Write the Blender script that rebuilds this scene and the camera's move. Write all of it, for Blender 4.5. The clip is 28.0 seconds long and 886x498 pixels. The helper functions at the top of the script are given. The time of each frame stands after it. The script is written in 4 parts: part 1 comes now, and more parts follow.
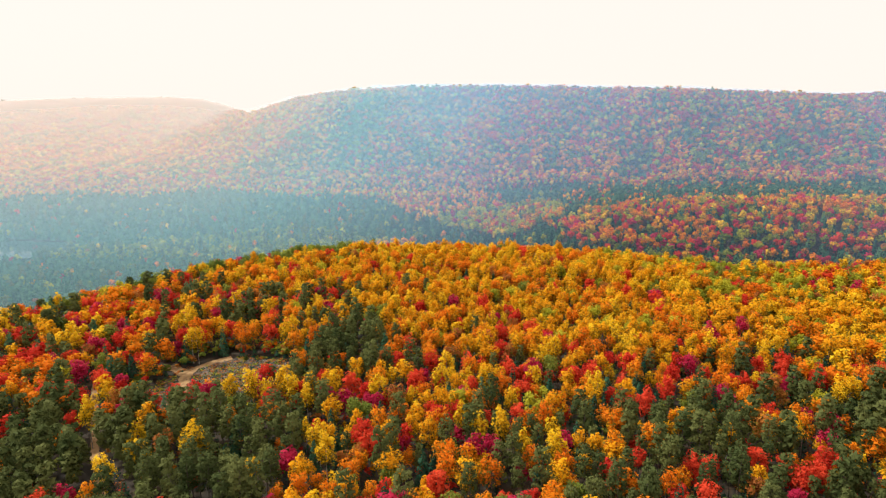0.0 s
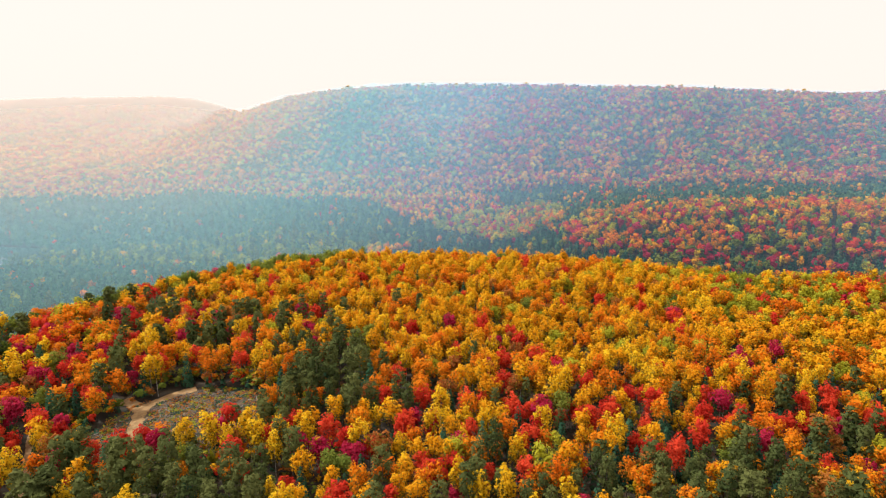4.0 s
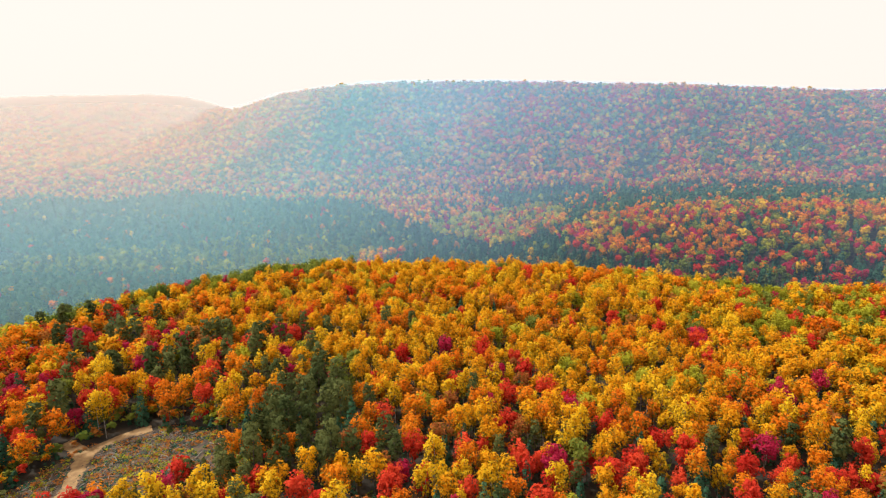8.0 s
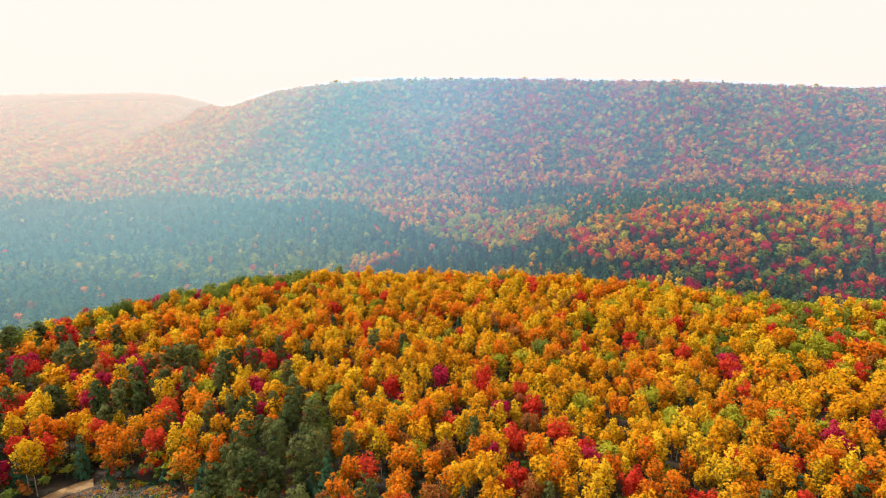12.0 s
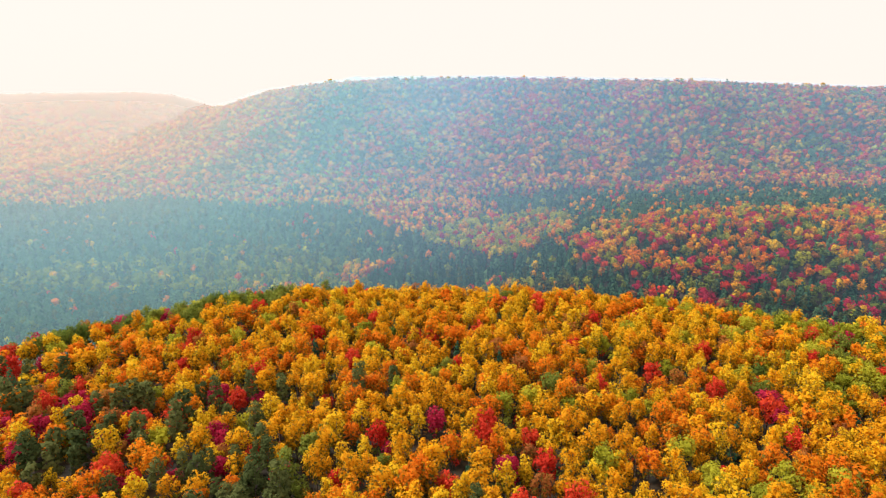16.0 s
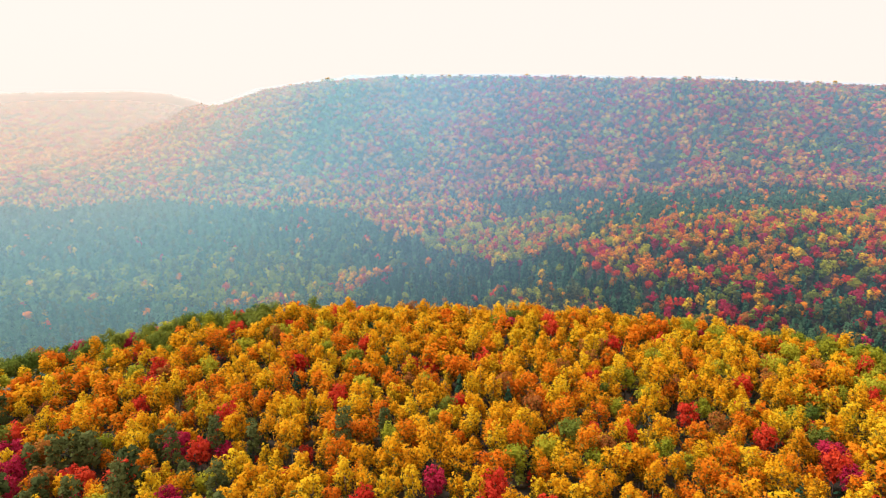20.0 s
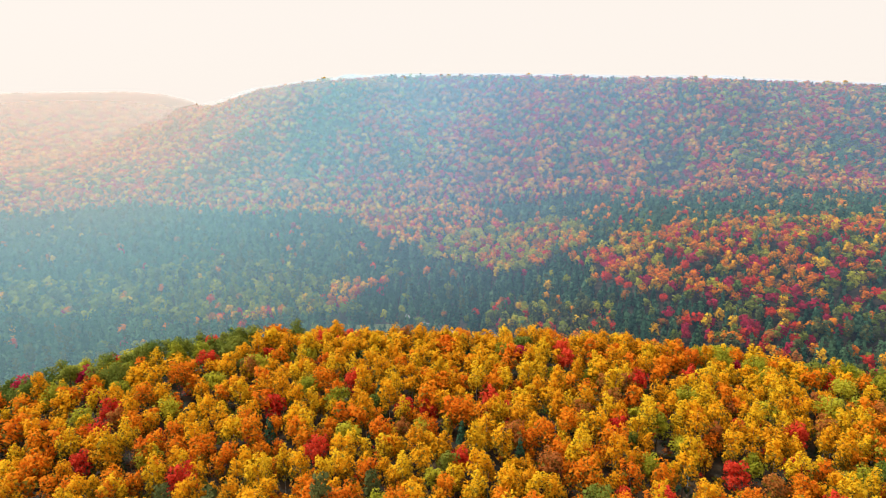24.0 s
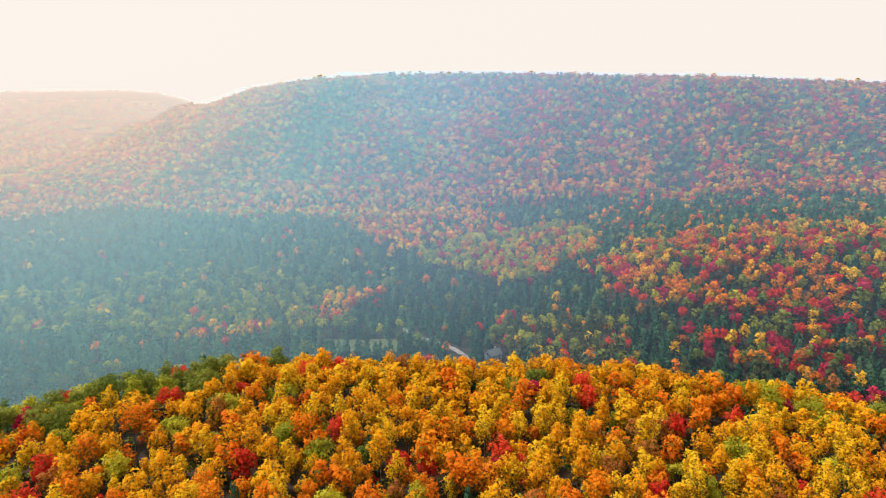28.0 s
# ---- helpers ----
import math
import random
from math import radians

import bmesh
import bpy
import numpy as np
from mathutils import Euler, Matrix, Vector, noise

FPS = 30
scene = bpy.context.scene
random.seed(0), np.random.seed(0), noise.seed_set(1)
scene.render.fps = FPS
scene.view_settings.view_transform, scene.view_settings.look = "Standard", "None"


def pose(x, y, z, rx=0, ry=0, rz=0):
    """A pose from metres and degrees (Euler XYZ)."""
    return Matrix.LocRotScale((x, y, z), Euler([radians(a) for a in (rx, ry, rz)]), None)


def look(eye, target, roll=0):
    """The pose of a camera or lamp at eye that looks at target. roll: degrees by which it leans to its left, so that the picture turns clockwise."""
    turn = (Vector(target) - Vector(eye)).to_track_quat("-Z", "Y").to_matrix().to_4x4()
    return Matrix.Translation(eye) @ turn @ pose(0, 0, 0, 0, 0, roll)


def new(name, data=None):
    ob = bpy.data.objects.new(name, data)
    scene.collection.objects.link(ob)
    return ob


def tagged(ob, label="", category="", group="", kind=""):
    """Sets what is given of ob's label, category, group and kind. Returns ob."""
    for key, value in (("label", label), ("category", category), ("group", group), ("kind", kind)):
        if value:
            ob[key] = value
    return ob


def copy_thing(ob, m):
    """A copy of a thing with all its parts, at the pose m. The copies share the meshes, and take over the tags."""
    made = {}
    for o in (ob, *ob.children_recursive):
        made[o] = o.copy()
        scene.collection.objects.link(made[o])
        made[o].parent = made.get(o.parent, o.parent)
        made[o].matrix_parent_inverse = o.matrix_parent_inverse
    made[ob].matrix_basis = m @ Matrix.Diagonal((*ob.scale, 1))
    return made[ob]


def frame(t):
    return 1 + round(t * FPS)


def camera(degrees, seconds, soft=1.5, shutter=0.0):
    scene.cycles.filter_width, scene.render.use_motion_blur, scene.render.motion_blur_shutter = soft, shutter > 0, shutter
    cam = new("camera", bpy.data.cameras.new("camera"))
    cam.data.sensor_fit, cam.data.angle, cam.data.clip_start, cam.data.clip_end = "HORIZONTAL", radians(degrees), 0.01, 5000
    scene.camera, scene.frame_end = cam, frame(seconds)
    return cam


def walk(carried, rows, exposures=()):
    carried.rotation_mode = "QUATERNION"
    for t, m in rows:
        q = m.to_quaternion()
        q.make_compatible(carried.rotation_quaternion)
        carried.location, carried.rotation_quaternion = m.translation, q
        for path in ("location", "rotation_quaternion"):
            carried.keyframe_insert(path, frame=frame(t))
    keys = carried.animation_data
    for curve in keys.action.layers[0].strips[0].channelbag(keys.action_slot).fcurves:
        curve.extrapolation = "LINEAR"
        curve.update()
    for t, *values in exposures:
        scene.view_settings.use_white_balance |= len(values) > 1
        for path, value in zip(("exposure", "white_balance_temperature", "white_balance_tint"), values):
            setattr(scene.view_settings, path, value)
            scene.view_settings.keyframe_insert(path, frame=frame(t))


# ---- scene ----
cam = camera(73.7, 28.0, soft=1.2)
# seconds, eye x, y, z, tilt from straight down, roll, yaw
PATH = [
    (0.0, -0.00, 0.00, 105.00, 78.257, 0.000, 1.577),
    (1.0, 0.01, 8.52, 104.80, 78.271, 0.002, 1.497),
    (2.0, 0.03, 17.00, 104.62, 78.245, 0.003, 1.405),
    (3.0, 0.07, 25.43, 104.46, 78.258, 0.005, 1.325),
    (4.5, 0.17, 37.98, 104.29, 78.281, 0.010, 1.201),
    (6.0, 0.28, 50.46, 104.14, 78.292, 0.015, 1.089),
    (7.0, 0.37, 58.73, 104.07, 78.249, 0.015, 1.039),
    (8.0, 0.46, 66.97, 104.02, 78.143, 0.015, 0.977),
    (9.0, 0.56, 75.18, 103.99, 78.060, 0.017, 0.925),
    (10.0, 0.66, 83.36, 103.97, 78.006, 0.019, 0.885),
    (11.0, 0.76, 91.52, 103.97, 78.014, 0.021, 0.831),
    (12.0, 0.85, 99.66, 103.98, 78.015, 0.022, 0.759),
    (13.5, 0.98, 111.84, 104.02, 78.000, 0.029, 0.648),
    (15.0, 1.09, 124.01, 104.08, 78.002, 0.037, 0.560),
    (16.0, 1.15, 132.11, 104.13, 78.011, 0.041, 0.547),
    (17.0, 1.19, 140.20, 104.19, 78.022, 0.049, 0.550),
    (18.0, 1.21, 148.30, 104.26, 77.998, 0.061, 0.577),
    (19.0, 1.22, 156.40, 104.33, 77.967, 0.074, 0.621),
    (20.0, 1.20, 164.50, 104.41, 77.966, 0.082, 0.648),
    (21.0, 1.16, 172.62, 104.49, 77.988, 0.086, 0.647),
    (22.5, 1.04, 184.83, 104.60, 78.021, 0.088, 0.614),
    (24.0, 0.87, 197.07, 104.72, 78.025, 0.089, 0.578),
    (25.0, 0.71, 205.26, 104.80, 77.994, 0.093, 0.567),
    (26.0, 0.51, 213.48, 104.87, 77.980, 0.095, 0.573),
    (27.0, 0.27, 221.72, 104.94, 77.961, 0.096, 0.573),
    (28.0, 0.00, 230.00, 105.00, 77.924, 0.096, 0.565),
]
walk(cam, [(t, pose(x, y, z, tilt, 0, yaw) @ pose(0, 0, 0, 0, 0, -roll)) for t, x, y, z, tilt, roll, yaw in PATH],
     exposures=[(0.0, 0.54), (19.0, 0.52), (28.0, 0.44)])

# ---- light: a hazy bright sky, the sun ahead to one side behind the haze ----
SUN_AZ, SUN_EL = radians(-72), radians(48)
SUN_DIR = Vector((math.sin(SUN_AZ) * math.cos(SUN_EL), math.cos(SUN_AZ) * math.cos(SUN_EL), math.sin(SUN_EL)))
world = bpy.data.worlds.new("world")
scene.world = world
world.use_nodes = True
wt = world.node_tree
wt.nodes.clear()
sky = wt.nodes.new("ShaderNodeTexSky")
sky.sky_type = "NISHITA"
sky.sun_disc = False
sky.sun_elevation, sky.sun_rotation = SUN_EL, SUN_AZ
sky.air_density, sky.dust_density = 1.0, 4.0
bg_sky = wt.nodes.new("ShaderNodeBackground")
bg_sky.inputs["Strength"].default_value = 0.003
bg_veil = wt.nodes.new("ShaderNodeBackground")
bg_veil.inputs["Color"].default_value = (1.0, 0.918, 0.845, 1)
bg_veil.inputs["Strength"].default_value = 0.708
both = wt.nodes.new("ShaderNodeAddShader")
w_out = wt.nodes.new("ShaderNodeOutputWorld")
wt.links.new(sky.outputs[0], bg_sky.inputs["Color"])
wt.links.new(bg_sky.outputs[0], both.inputs[0])
wt.links.new(bg_veil.outputs[0], both.inputs[1])
wt.links.new(both.outputs[0], w_out.inputs["Surface"])

sun_data = bpy.data.lights.new("sun", "SUN")
sun_data.energy, sun_data.angle, sun_data.color = 2.65, radians(6), (1.0, 0.95, 0.87)
sun = new("sun", sun_data)
sun.matrix_world = look(SUN_DIR * 1000, (0, 0, 0))


# ---- materials ----
def material(name):
    m = bpy.data.materials.new(name)
    m.use_nodes = True
    m.node_tree.nodes.clear()
    return m, m.node_tree.nodes.new, m.node_tree.links.new


def leaf_material(name, low, high, through_light=0.36, patch=0.35):
    """Foliage between two tones: one tone a tree, patches of the other inside the crown."""
    m, node, link = material(name)
    out = node("ShaderNodeOutputMaterial")
    info, tone = node("ShaderNodeObjectInfo"), node("ShaderNodeAttribute")
    tone.attribute_name = "tone"
    add = node("ShaderNodeMath")
    add.operation = "ADD"
    link(info.outputs["Random"], add.inputs[0])
    link(tone.outputs["Fac"], add.inputs[1])
    wrap = node("ShaderNodeMath")
    wrap.operation = "FRACT"
    link(add.outputs[0], wrap.inputs[0])
    geo = node("ShaderNodeNewGeometry")
    clump = node("ShaderNodeTexNoise")
    clump.inputs["Scale"].default_value, clump.inputs["Detail"].default_value = 0.45, 3.0
    link(geo.outputs["Position"], clump.inputs["Vector"])
    island = node("ShaderNodeMath")
    island.operation = "MULTIPLY_ADD"
    link(geo.outputs["Random Per Island"], island.inputs[0])
    island.inputs[1].default_value = 0.36
    link(clump.outputs["Fac"], island.inputs[2])
    mixer = node("ShaderNodeMath")
    mixer.operation = "MULTIPLY_ADD"
    link(island.outputs[0], mixer.inputs[0])
    mixer.inputs[1].default_value = patch * 2
    scale = node("ShaderNodeMath")
    scale.operation = "MULTIPLY_ADD"
    link(wrap.outputs[0], scale.inputs[0])
    scale.inputs[1].default_value, scale.inputs[2].default_value = 1.0, -patch
    link(scale.outputs[0], mixer.inputs[2])
    ramp = node("ShaderNodeMix")
    ramp.data_type = "RGBA"
    link(mixer.outputs[0], ramp.inputs["Factor"])
    ramp.inputs["A"].default_value, ramp.inputs["B"].default_value = (*low, 1), (*high, 1)
    colour = ramp.outputs["Result"]
    body = node("ShaderNodeBsdfPrincipled")
    body.inputs["Roughness"].default_value = 0.65
    body.inputs["Specular IOR Level"].default_value = 0.04
    link(colour, body.inputs["Base Color"])
    glow = node("ShaderNodeBsdfTranslucent")
    link(colour, glow.inputs["Color"])
    mix = node("ShaderNodeMixShader")
    mix.inputs[0].default_value = through_light
    link(body.outputs[0], mix.inputs[1])
    link(glow.outputs[0], mix.inputs[2])
    link(mix.outputs[0], out.inputs["Surface"])
    return m


def rough_material(name, stops, scale, detail=6.0, bump=0.3, roughness=0.9):
    """Earth, bark, stone: a noise through a ramp of (position, colour)."""
    m, node, link = material(name)
    out, body = node("ShaderNodeOutputMaterial"), node("ShaderNodeBsdfPrincipled")
    geo, tex, ramp = node("ShaderNodeNewGeometry"), node("ShaderNodeTexNoise"), node("ShaderNodeValToRGB")
    tex.inputs["Scale"].default_value, tex.inputs["Detail"].default_value = scale, detail
    link(geo.outputs["Position"], tex.inputs["Vector"])
    while len(ramp.color_ramp.elements) < len(stops):
        ramp.color_ramp.elements.new(0.5)
    for e, (p, c) in zip(ramp.color_ramp.elements, stops):
        e.position, e.color = p, (*c, 1)
    link(tex.outputs["Fac"], ramp.inputs["Fac"])
    link(ramp.outputs["Color"], body.inputs["Base Color"])
    relief = node("ShaderNodeBump")
    relief.inputs["Strength"].default_value, relief.inputs["Distance"].default_value = bump, 0.3
    link(tex.outputs["Fac"], relief.inputs["Height"])
    link(relief.outputs["Normal"], body.inputs["Normal"])
    body.inputs["Roughness"].default_value = roughness
    link(body.outputs[0], out.inputs["Surface"])
    return m


LEAF = {
    "orange": leaf_material("leaf_orange", (0.74, 0.18, 0.012), (0.84, 0.30, 0.015)),
    "gold": leaf_material("leaf_gold", (0.73, 0.315, 0.012), (0.87, 0.465, 0.016)),
    "yellow": leaf_material("leaf_yellow", (0.72, 0.41, 0.014), (0.87, 0.57, 0.024)),
    "lime": leaf_material("leaf_lime", (0.26, 0.29, 0.025), (0.52, 0.48, 0.04)),
    "green": leaf_material("leaf_green", (0.11, 0.175, 0.03), (0.26, 0.285, 0.045)),
    "red": leaf_material("leaf_red", (0.58, 0.03, 0.022), (0.74, 0.085, 0.035)),
    "crimson": leaf_material("leaf_crimson", (0.38, 0.014, 0.055), (0.56, 0.035, 0.09)),
    # unturned leaves, darkened to stand in for shade low in the crown
    "olive": leaf_material("leaf_olive_shade", (0.12, 0.115, 0.02), (0.28, 0.22, 0.03)),
    "rust": leaf_material("leaf_rust", (0.34, 0.10, 0.03), (0.50, 0.19, 0.04)),
    "pine": leaf_material("needle_pine", (0.056, 0.083, 0.028), (0.143, 0.16, 0.05), 0.3),
    "fir": leaf_material("needle_fir", (0.042, 0.13, 0.068), (0.115, 0.215, 0.10), 0.3),
    "spruce": leaf_material("needle_spruce", (0.02, 0.068, 0.042), (0.05, 0.125, 0.068), 0.15),
}
BARK = rough_material("bark", [(0.3, (0.06, 0.045, 0.035)), (0.7, (0.17, 0.13, 0.10))], 3.0)
PALE_BARK = rough_material("pale_bark", [(0.35, (0.12, 0.10, 0.09)), (0.6, (0.42, 0.39, 0.35))], 2.0)
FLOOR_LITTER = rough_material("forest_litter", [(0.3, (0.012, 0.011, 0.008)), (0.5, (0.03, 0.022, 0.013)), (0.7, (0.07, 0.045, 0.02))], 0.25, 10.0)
DIRT = rough_material("sandy_dirt", [(0.3, (0.24, 0.14, 0.06)), (0.7, (0.40, 0.25, 0.11))], 0.6, 8.0)
CLEARED = rough_material("cut_over_ground", [(0.34, (0.024, 0.021, 0.02)), (0.47, (0.062, 0.045, 0.034)), (0.56, (0.115, 0.07, 0.038)), (0.66, (0.09, 0.085, 0.028))], 0.5, 12.0)
DEAD_WOOD = rough_material("grey_dead_wood", [(0.3, (0.16, 0.14, 0.12)), (0.7, (0.40, 0.36, 0.31))], 3.0)
ASPHALT = rough_material("pale_gravel", [(0.3, (0.22, 0.20, 0.19)), (0.7, (0.34, 0.31, 0.29))], 0.8)
WALL_BLUE = rough_material("grey_siding", [(0.3, (0.22, 0.27, 0.33)), (0.7, (0.30, 0.35, 0.41))], 2.0, 4.0, 0.05, 0.6)
ROOF_GREY = rough_material("grey_shingle", [(0.3, (0.10, 0.12, 0.14)), (0.7, (0.18, 0.20, 0.22))], 2.0, 4.0, 0.1, 0.7)
WHITE_TRIM = rough_material("white_paint", [(0.3, (0.72, 0.72, 0.70)), (0.7, (0.8, 0.8, 0.78))], 2.0, 3.0, 0.02, 0.5)
GRASS = rough_material("meadow_grass", [(0.3, (0.05, 0.085, 0.03)), (0.7, (0.12, 0.14, 0.05))], 0.3, 8.0)
CLIFF = rough_material("grey_cliff", [(0.3, (0.20, 0.18, 0.17)), (0.7, (0.42, 0.39, 0.36))], 0.08, 10.0, 0.6)
WATER = rough_material("pond_water", [(0.3, (0.03, 0.045, 0.05)), (0.7, (0.045, 0.06, 0.065))], 0.2, 3.0, 0.01, 0.06)
GLASS_DARK = rough_material("dark_window", [(0.3, (0.02, 0.025, 0.03)), (0.7, (0.04, 0.045, 0.05))], 1.0, 2.0, 0.0, 0.1)


def haze_material():
    """See-through sheet painted as distance haze: opacity and tint are set per vertex, thicker with the depth of air,
    bluish where thin and paler where deep, lit as a diffuse surface.
    """
    m, node, link = material("painted_haze")
    out = node("ShaderNodeOutputMaterial")
    geo, drift, uneven = node("ShaderNodeNewGeometry"), node("ShaderNodeTexNoise"), node("ShaderNodeMapRange")
    drift.inputs["Scale"].default_value = 0.004
    link(geo.outputs["Position"], drift.inputs["Vector"])
    uneven.inputs["To Min"].default_value, uneven.inputs["To Max"].default_value = 0.96, 1.03
    link(drift.outputs["Fac"], uneven.inputs["Value"])
    depth, warmth = node("ShaderNodeAttribute"), node("ShaderNodeAttribute")
    depth.attribute_name, warmth.attribute_name = "haze_amount", "haze_warmth"
    amount = node("ShaderNodeMath")
    amount.operation = "MULTIPLY"
    link(depth.outputs["Fac"], amount.inputs[0])
    link(uneven.outputs[0], amount.inputs[1])
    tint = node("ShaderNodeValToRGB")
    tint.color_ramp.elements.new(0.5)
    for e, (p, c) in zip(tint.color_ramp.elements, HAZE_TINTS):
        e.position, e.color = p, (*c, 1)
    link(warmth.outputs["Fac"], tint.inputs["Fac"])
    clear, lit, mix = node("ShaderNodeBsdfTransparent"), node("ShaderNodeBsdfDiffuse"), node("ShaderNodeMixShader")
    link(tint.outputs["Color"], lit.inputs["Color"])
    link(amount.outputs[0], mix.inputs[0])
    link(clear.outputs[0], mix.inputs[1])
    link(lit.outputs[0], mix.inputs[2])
    link(mix.outputs[0], out.inputs["Surface"])
    return m


# haze colours painted onto the sheets, bluish to warm white
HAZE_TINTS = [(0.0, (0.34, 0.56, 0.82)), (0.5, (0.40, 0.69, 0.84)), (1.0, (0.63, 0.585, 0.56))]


# ---- the lie of the land ----
def smooth(a, b, v):
    u = np.clip((v - a) / (b - a), 0, 1)
    return u * u * (3 - 2 * u)


def waves(x, y, size, seed):
    """Gentle unevenness between -1 and 1, a few hundred metres long when size is."""
    r = np.random.RandomState(seed)
    total = 0
    for k in range(5):
        a, p, s = r.uniform(0, 6.28), r.uniform(0, 6.28), size * r.uniform(0.5, 1.3)
        total = total + np.sin((x * np.cos(a) + y * np.sin(a)) * 6.28 / s + p)
    return total / 5


CREST_X = [-420, -330, -260, -227, -188, -171, -137, -99, -68, -38, 3, 55, 84, 120, 154, 180, 236, 284, 420]
CREST_Y = [60, 165, 237, 271, 328, 363, 391, 421, 429, 426, 421, 421, 414, 399, 385, 369, 374, 380, 390]
RIDGE_X = [-1100, -900, -740, -660, -599, -498, -387, -239, -115, 44, 227, 349, 470, 650, 830, 910, 1400]
RIDGE_Z = [-4, 10, 50, 90, 118, 144, 163, 172, 179, 180, 178, 175, 174, 167, 160, 166, 150]
FAR_X = [-2600, -1618, -1313, -1012, -893, -815, -743, -640, -300]
FAR_Z = [140, 174, 183, 186, 178, 159, 138, 92, 55]


def crest_y(x):
    return np.interp(x, CREST_X, CREST_Y)


def ridge_line(x):
    return np.interp(x, [-1100, -599, -498, -387, -239], [2000, 1709, 1596, 1463, 1330])


def height(x, y):
    """Ground height: the near hill, the valley, the wooded knoll, the mountain and the one far behind."""
    x, y = np.asarray(x, float), np.asarray(y, float)
    s = y - crest_y(x)
    hill = 5.5 - 0.024 * np.clip(430 - y, -20, 420) - 4 * smooth(60, -120, s + 60) * smooth(-60, -160, x)
    valley = -42 + 34 * smooth(620, 940, y) + 1.5 * waves(x, y, 160, 4)
    fall = smooth(-2, 120, s)
    z = hill * (1 - fall) + valley * fall
    knoll = smooth(20, 190, x - 0.15 * (y - 640)) * smooth(520, 690, y)
    z = np.maximum(z, z + knoll * (-z + 1 + 8 * smooth(150, 420, x) + 3 * waves(x, y, 220, 8)))
    # mountain
    base_y = 930 + 18 * waves(x, y, 500, 2)
    ridge_y = ridge_line(x)
    q = (y - base_y) / (ridge_y - base_y)
    rz = np.interp(x, RIDGE_X, RIDGE_Z)
    foot = -8 + 14 * smooth(0, 300, x)
    rise = 0.55 * smooth(-0.15, 1.05, q) + 0.45 * np.clip(q, 0, 1) ** 0.9
    gully = waves(x * 1.0, y * 0.35, 230, 5) + 0.5 * waves(x, y * 0.5, 90, 6)
    slope = foot + (rz - foot) * rise + 30 * gully * np.clip(q, 0, 1) * np.clip(1.05 - q, 0, 1) * 3 * np.clip(4 * (1 - q), 0, 1)
    spur_y = 1290 + 1.09 * (x + 110)
    slope = slope + 26 * np.exp(-((y - spur_y) / 70) ** 2) * smooth(-70, -140, x) * smooth(-410, -330, x) * np.clip(3 * (1 - q), 0, 1)
    bowl_x = -110 + 0.3 * (y - 1050)
    slope = slope - 30 * np.exp(-((x - bowl_x) / 75) ** 2) * smooth(950, 1040, y) * smooth(1330, 1230, y)
    for gx, gy, lean in ((300, 1010, 0.35), (610, 1030, 0.5), (500, 1160, 0.6), (880, 1060, -0.3)):
        slope = slope - 20 * np.exp(-((x - gx - lean * (y - gy)) / 24) ** 2 - ((y - gy) / 75) ** 2)
    beyond = np.clip((y - ridge_y) / 500, 0, 1)
    slope = slope - beyond * 90
    z = np.where(q > -0.25, np.maximum(z, slope - 24 * smooth(-0.12, -0.25, q)), z)
    # far mountain
    fz = np.interp(x, FAR_X, FAR_Z)
    f = (y - 930) / 1170
    far = -8 + (fz + 8) * (0.55 * smooth(0.15, 1, f) + 0.45 * np.clip(f, 0, 1)) * smooth(-330, -480, x) + 10 * waves(x, y, 330, 9) * np.clip(f, 0, 1) * np.clip(1.05 - f, 0, 1) * 3
    far = far - np.clip((y - 2100) / 900, 0, 1) * 120
    z = np.where((f > 0), np.maximum(z, far), z)
    return z


def mesh_object(name, verts, faces, materials, parent=None, index=None, shade_smooth=False, tone=None, tone_name="tone", normals=None):
    """One mesh object from arrays; faces all have the same number of corners."""
    me = bpy.data.meshes.new(name)
    verts, faces = np.asarray(verts, np.float32), np.asarray(faces, np.int32)
    k = faces.shape[1]
    me.vertices.add(len(verts))
    me.vertices.foreach_set("co", verts.ravel())
    me.loops.add(faces.size)
    me.loops.foreach_set("vertex_index", faces.ravel())
    me.polygons.add(len(faces))
    me.polygons.foreach_set("loop_start", np.arange(0, faces.size, k, dtype=np.int32))
    for m in materials:
        me.materials.append(m)
    if index is not None:
        me.polygons.foreach_set("material_index", np.asarray(index, np.int32))
    me.polygons.foreach_set("use_smooth", np.full(len(faces), shade_smooth))
    if tone is not None:
        at = me.attributes.new(tone_name, "FLOAT", "POINT")
        at.data.foreach_set("value", np.asarray(tone, np.float32))
    if normals is not None:
        at = me.attributes.new("custom_normal", "FLOAT_VECTOR", "POINT")
        at.data.foreach_set("vector", np.asarray(normals, np.float32).ravel())
    me.update(calc_edges=True)
    if name.startswith("_"):
        return me
    ob = new(name, me)
    ob.parent = parent
    return ob


def grid_object(name, xs, ys, z_of, mat):
    gx, gy = np.meshgrid(xs, ys)
    verts = np.stack([gx, gy, z_of(gx, gy)], -1).reshape(-1, 3)
    n, m = len(xs), len(ys)
    i = (np.arange(m - 1)[:, None] * n + np.arange(n - 1)).ravel()
    return mesh_object(name, verts, np.stack([i, i + 1, i + n + 1, i + n], 1), [mat], shade_smooth=True)


def steps(*spans):
    return np.unique(np.concatenate([np.arange(a, b + 0.1, d) for a, b, d in spans]))


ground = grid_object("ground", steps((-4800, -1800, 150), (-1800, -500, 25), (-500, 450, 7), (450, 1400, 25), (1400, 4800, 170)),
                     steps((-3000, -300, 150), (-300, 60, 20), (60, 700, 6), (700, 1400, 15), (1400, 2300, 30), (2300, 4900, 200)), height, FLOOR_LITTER)
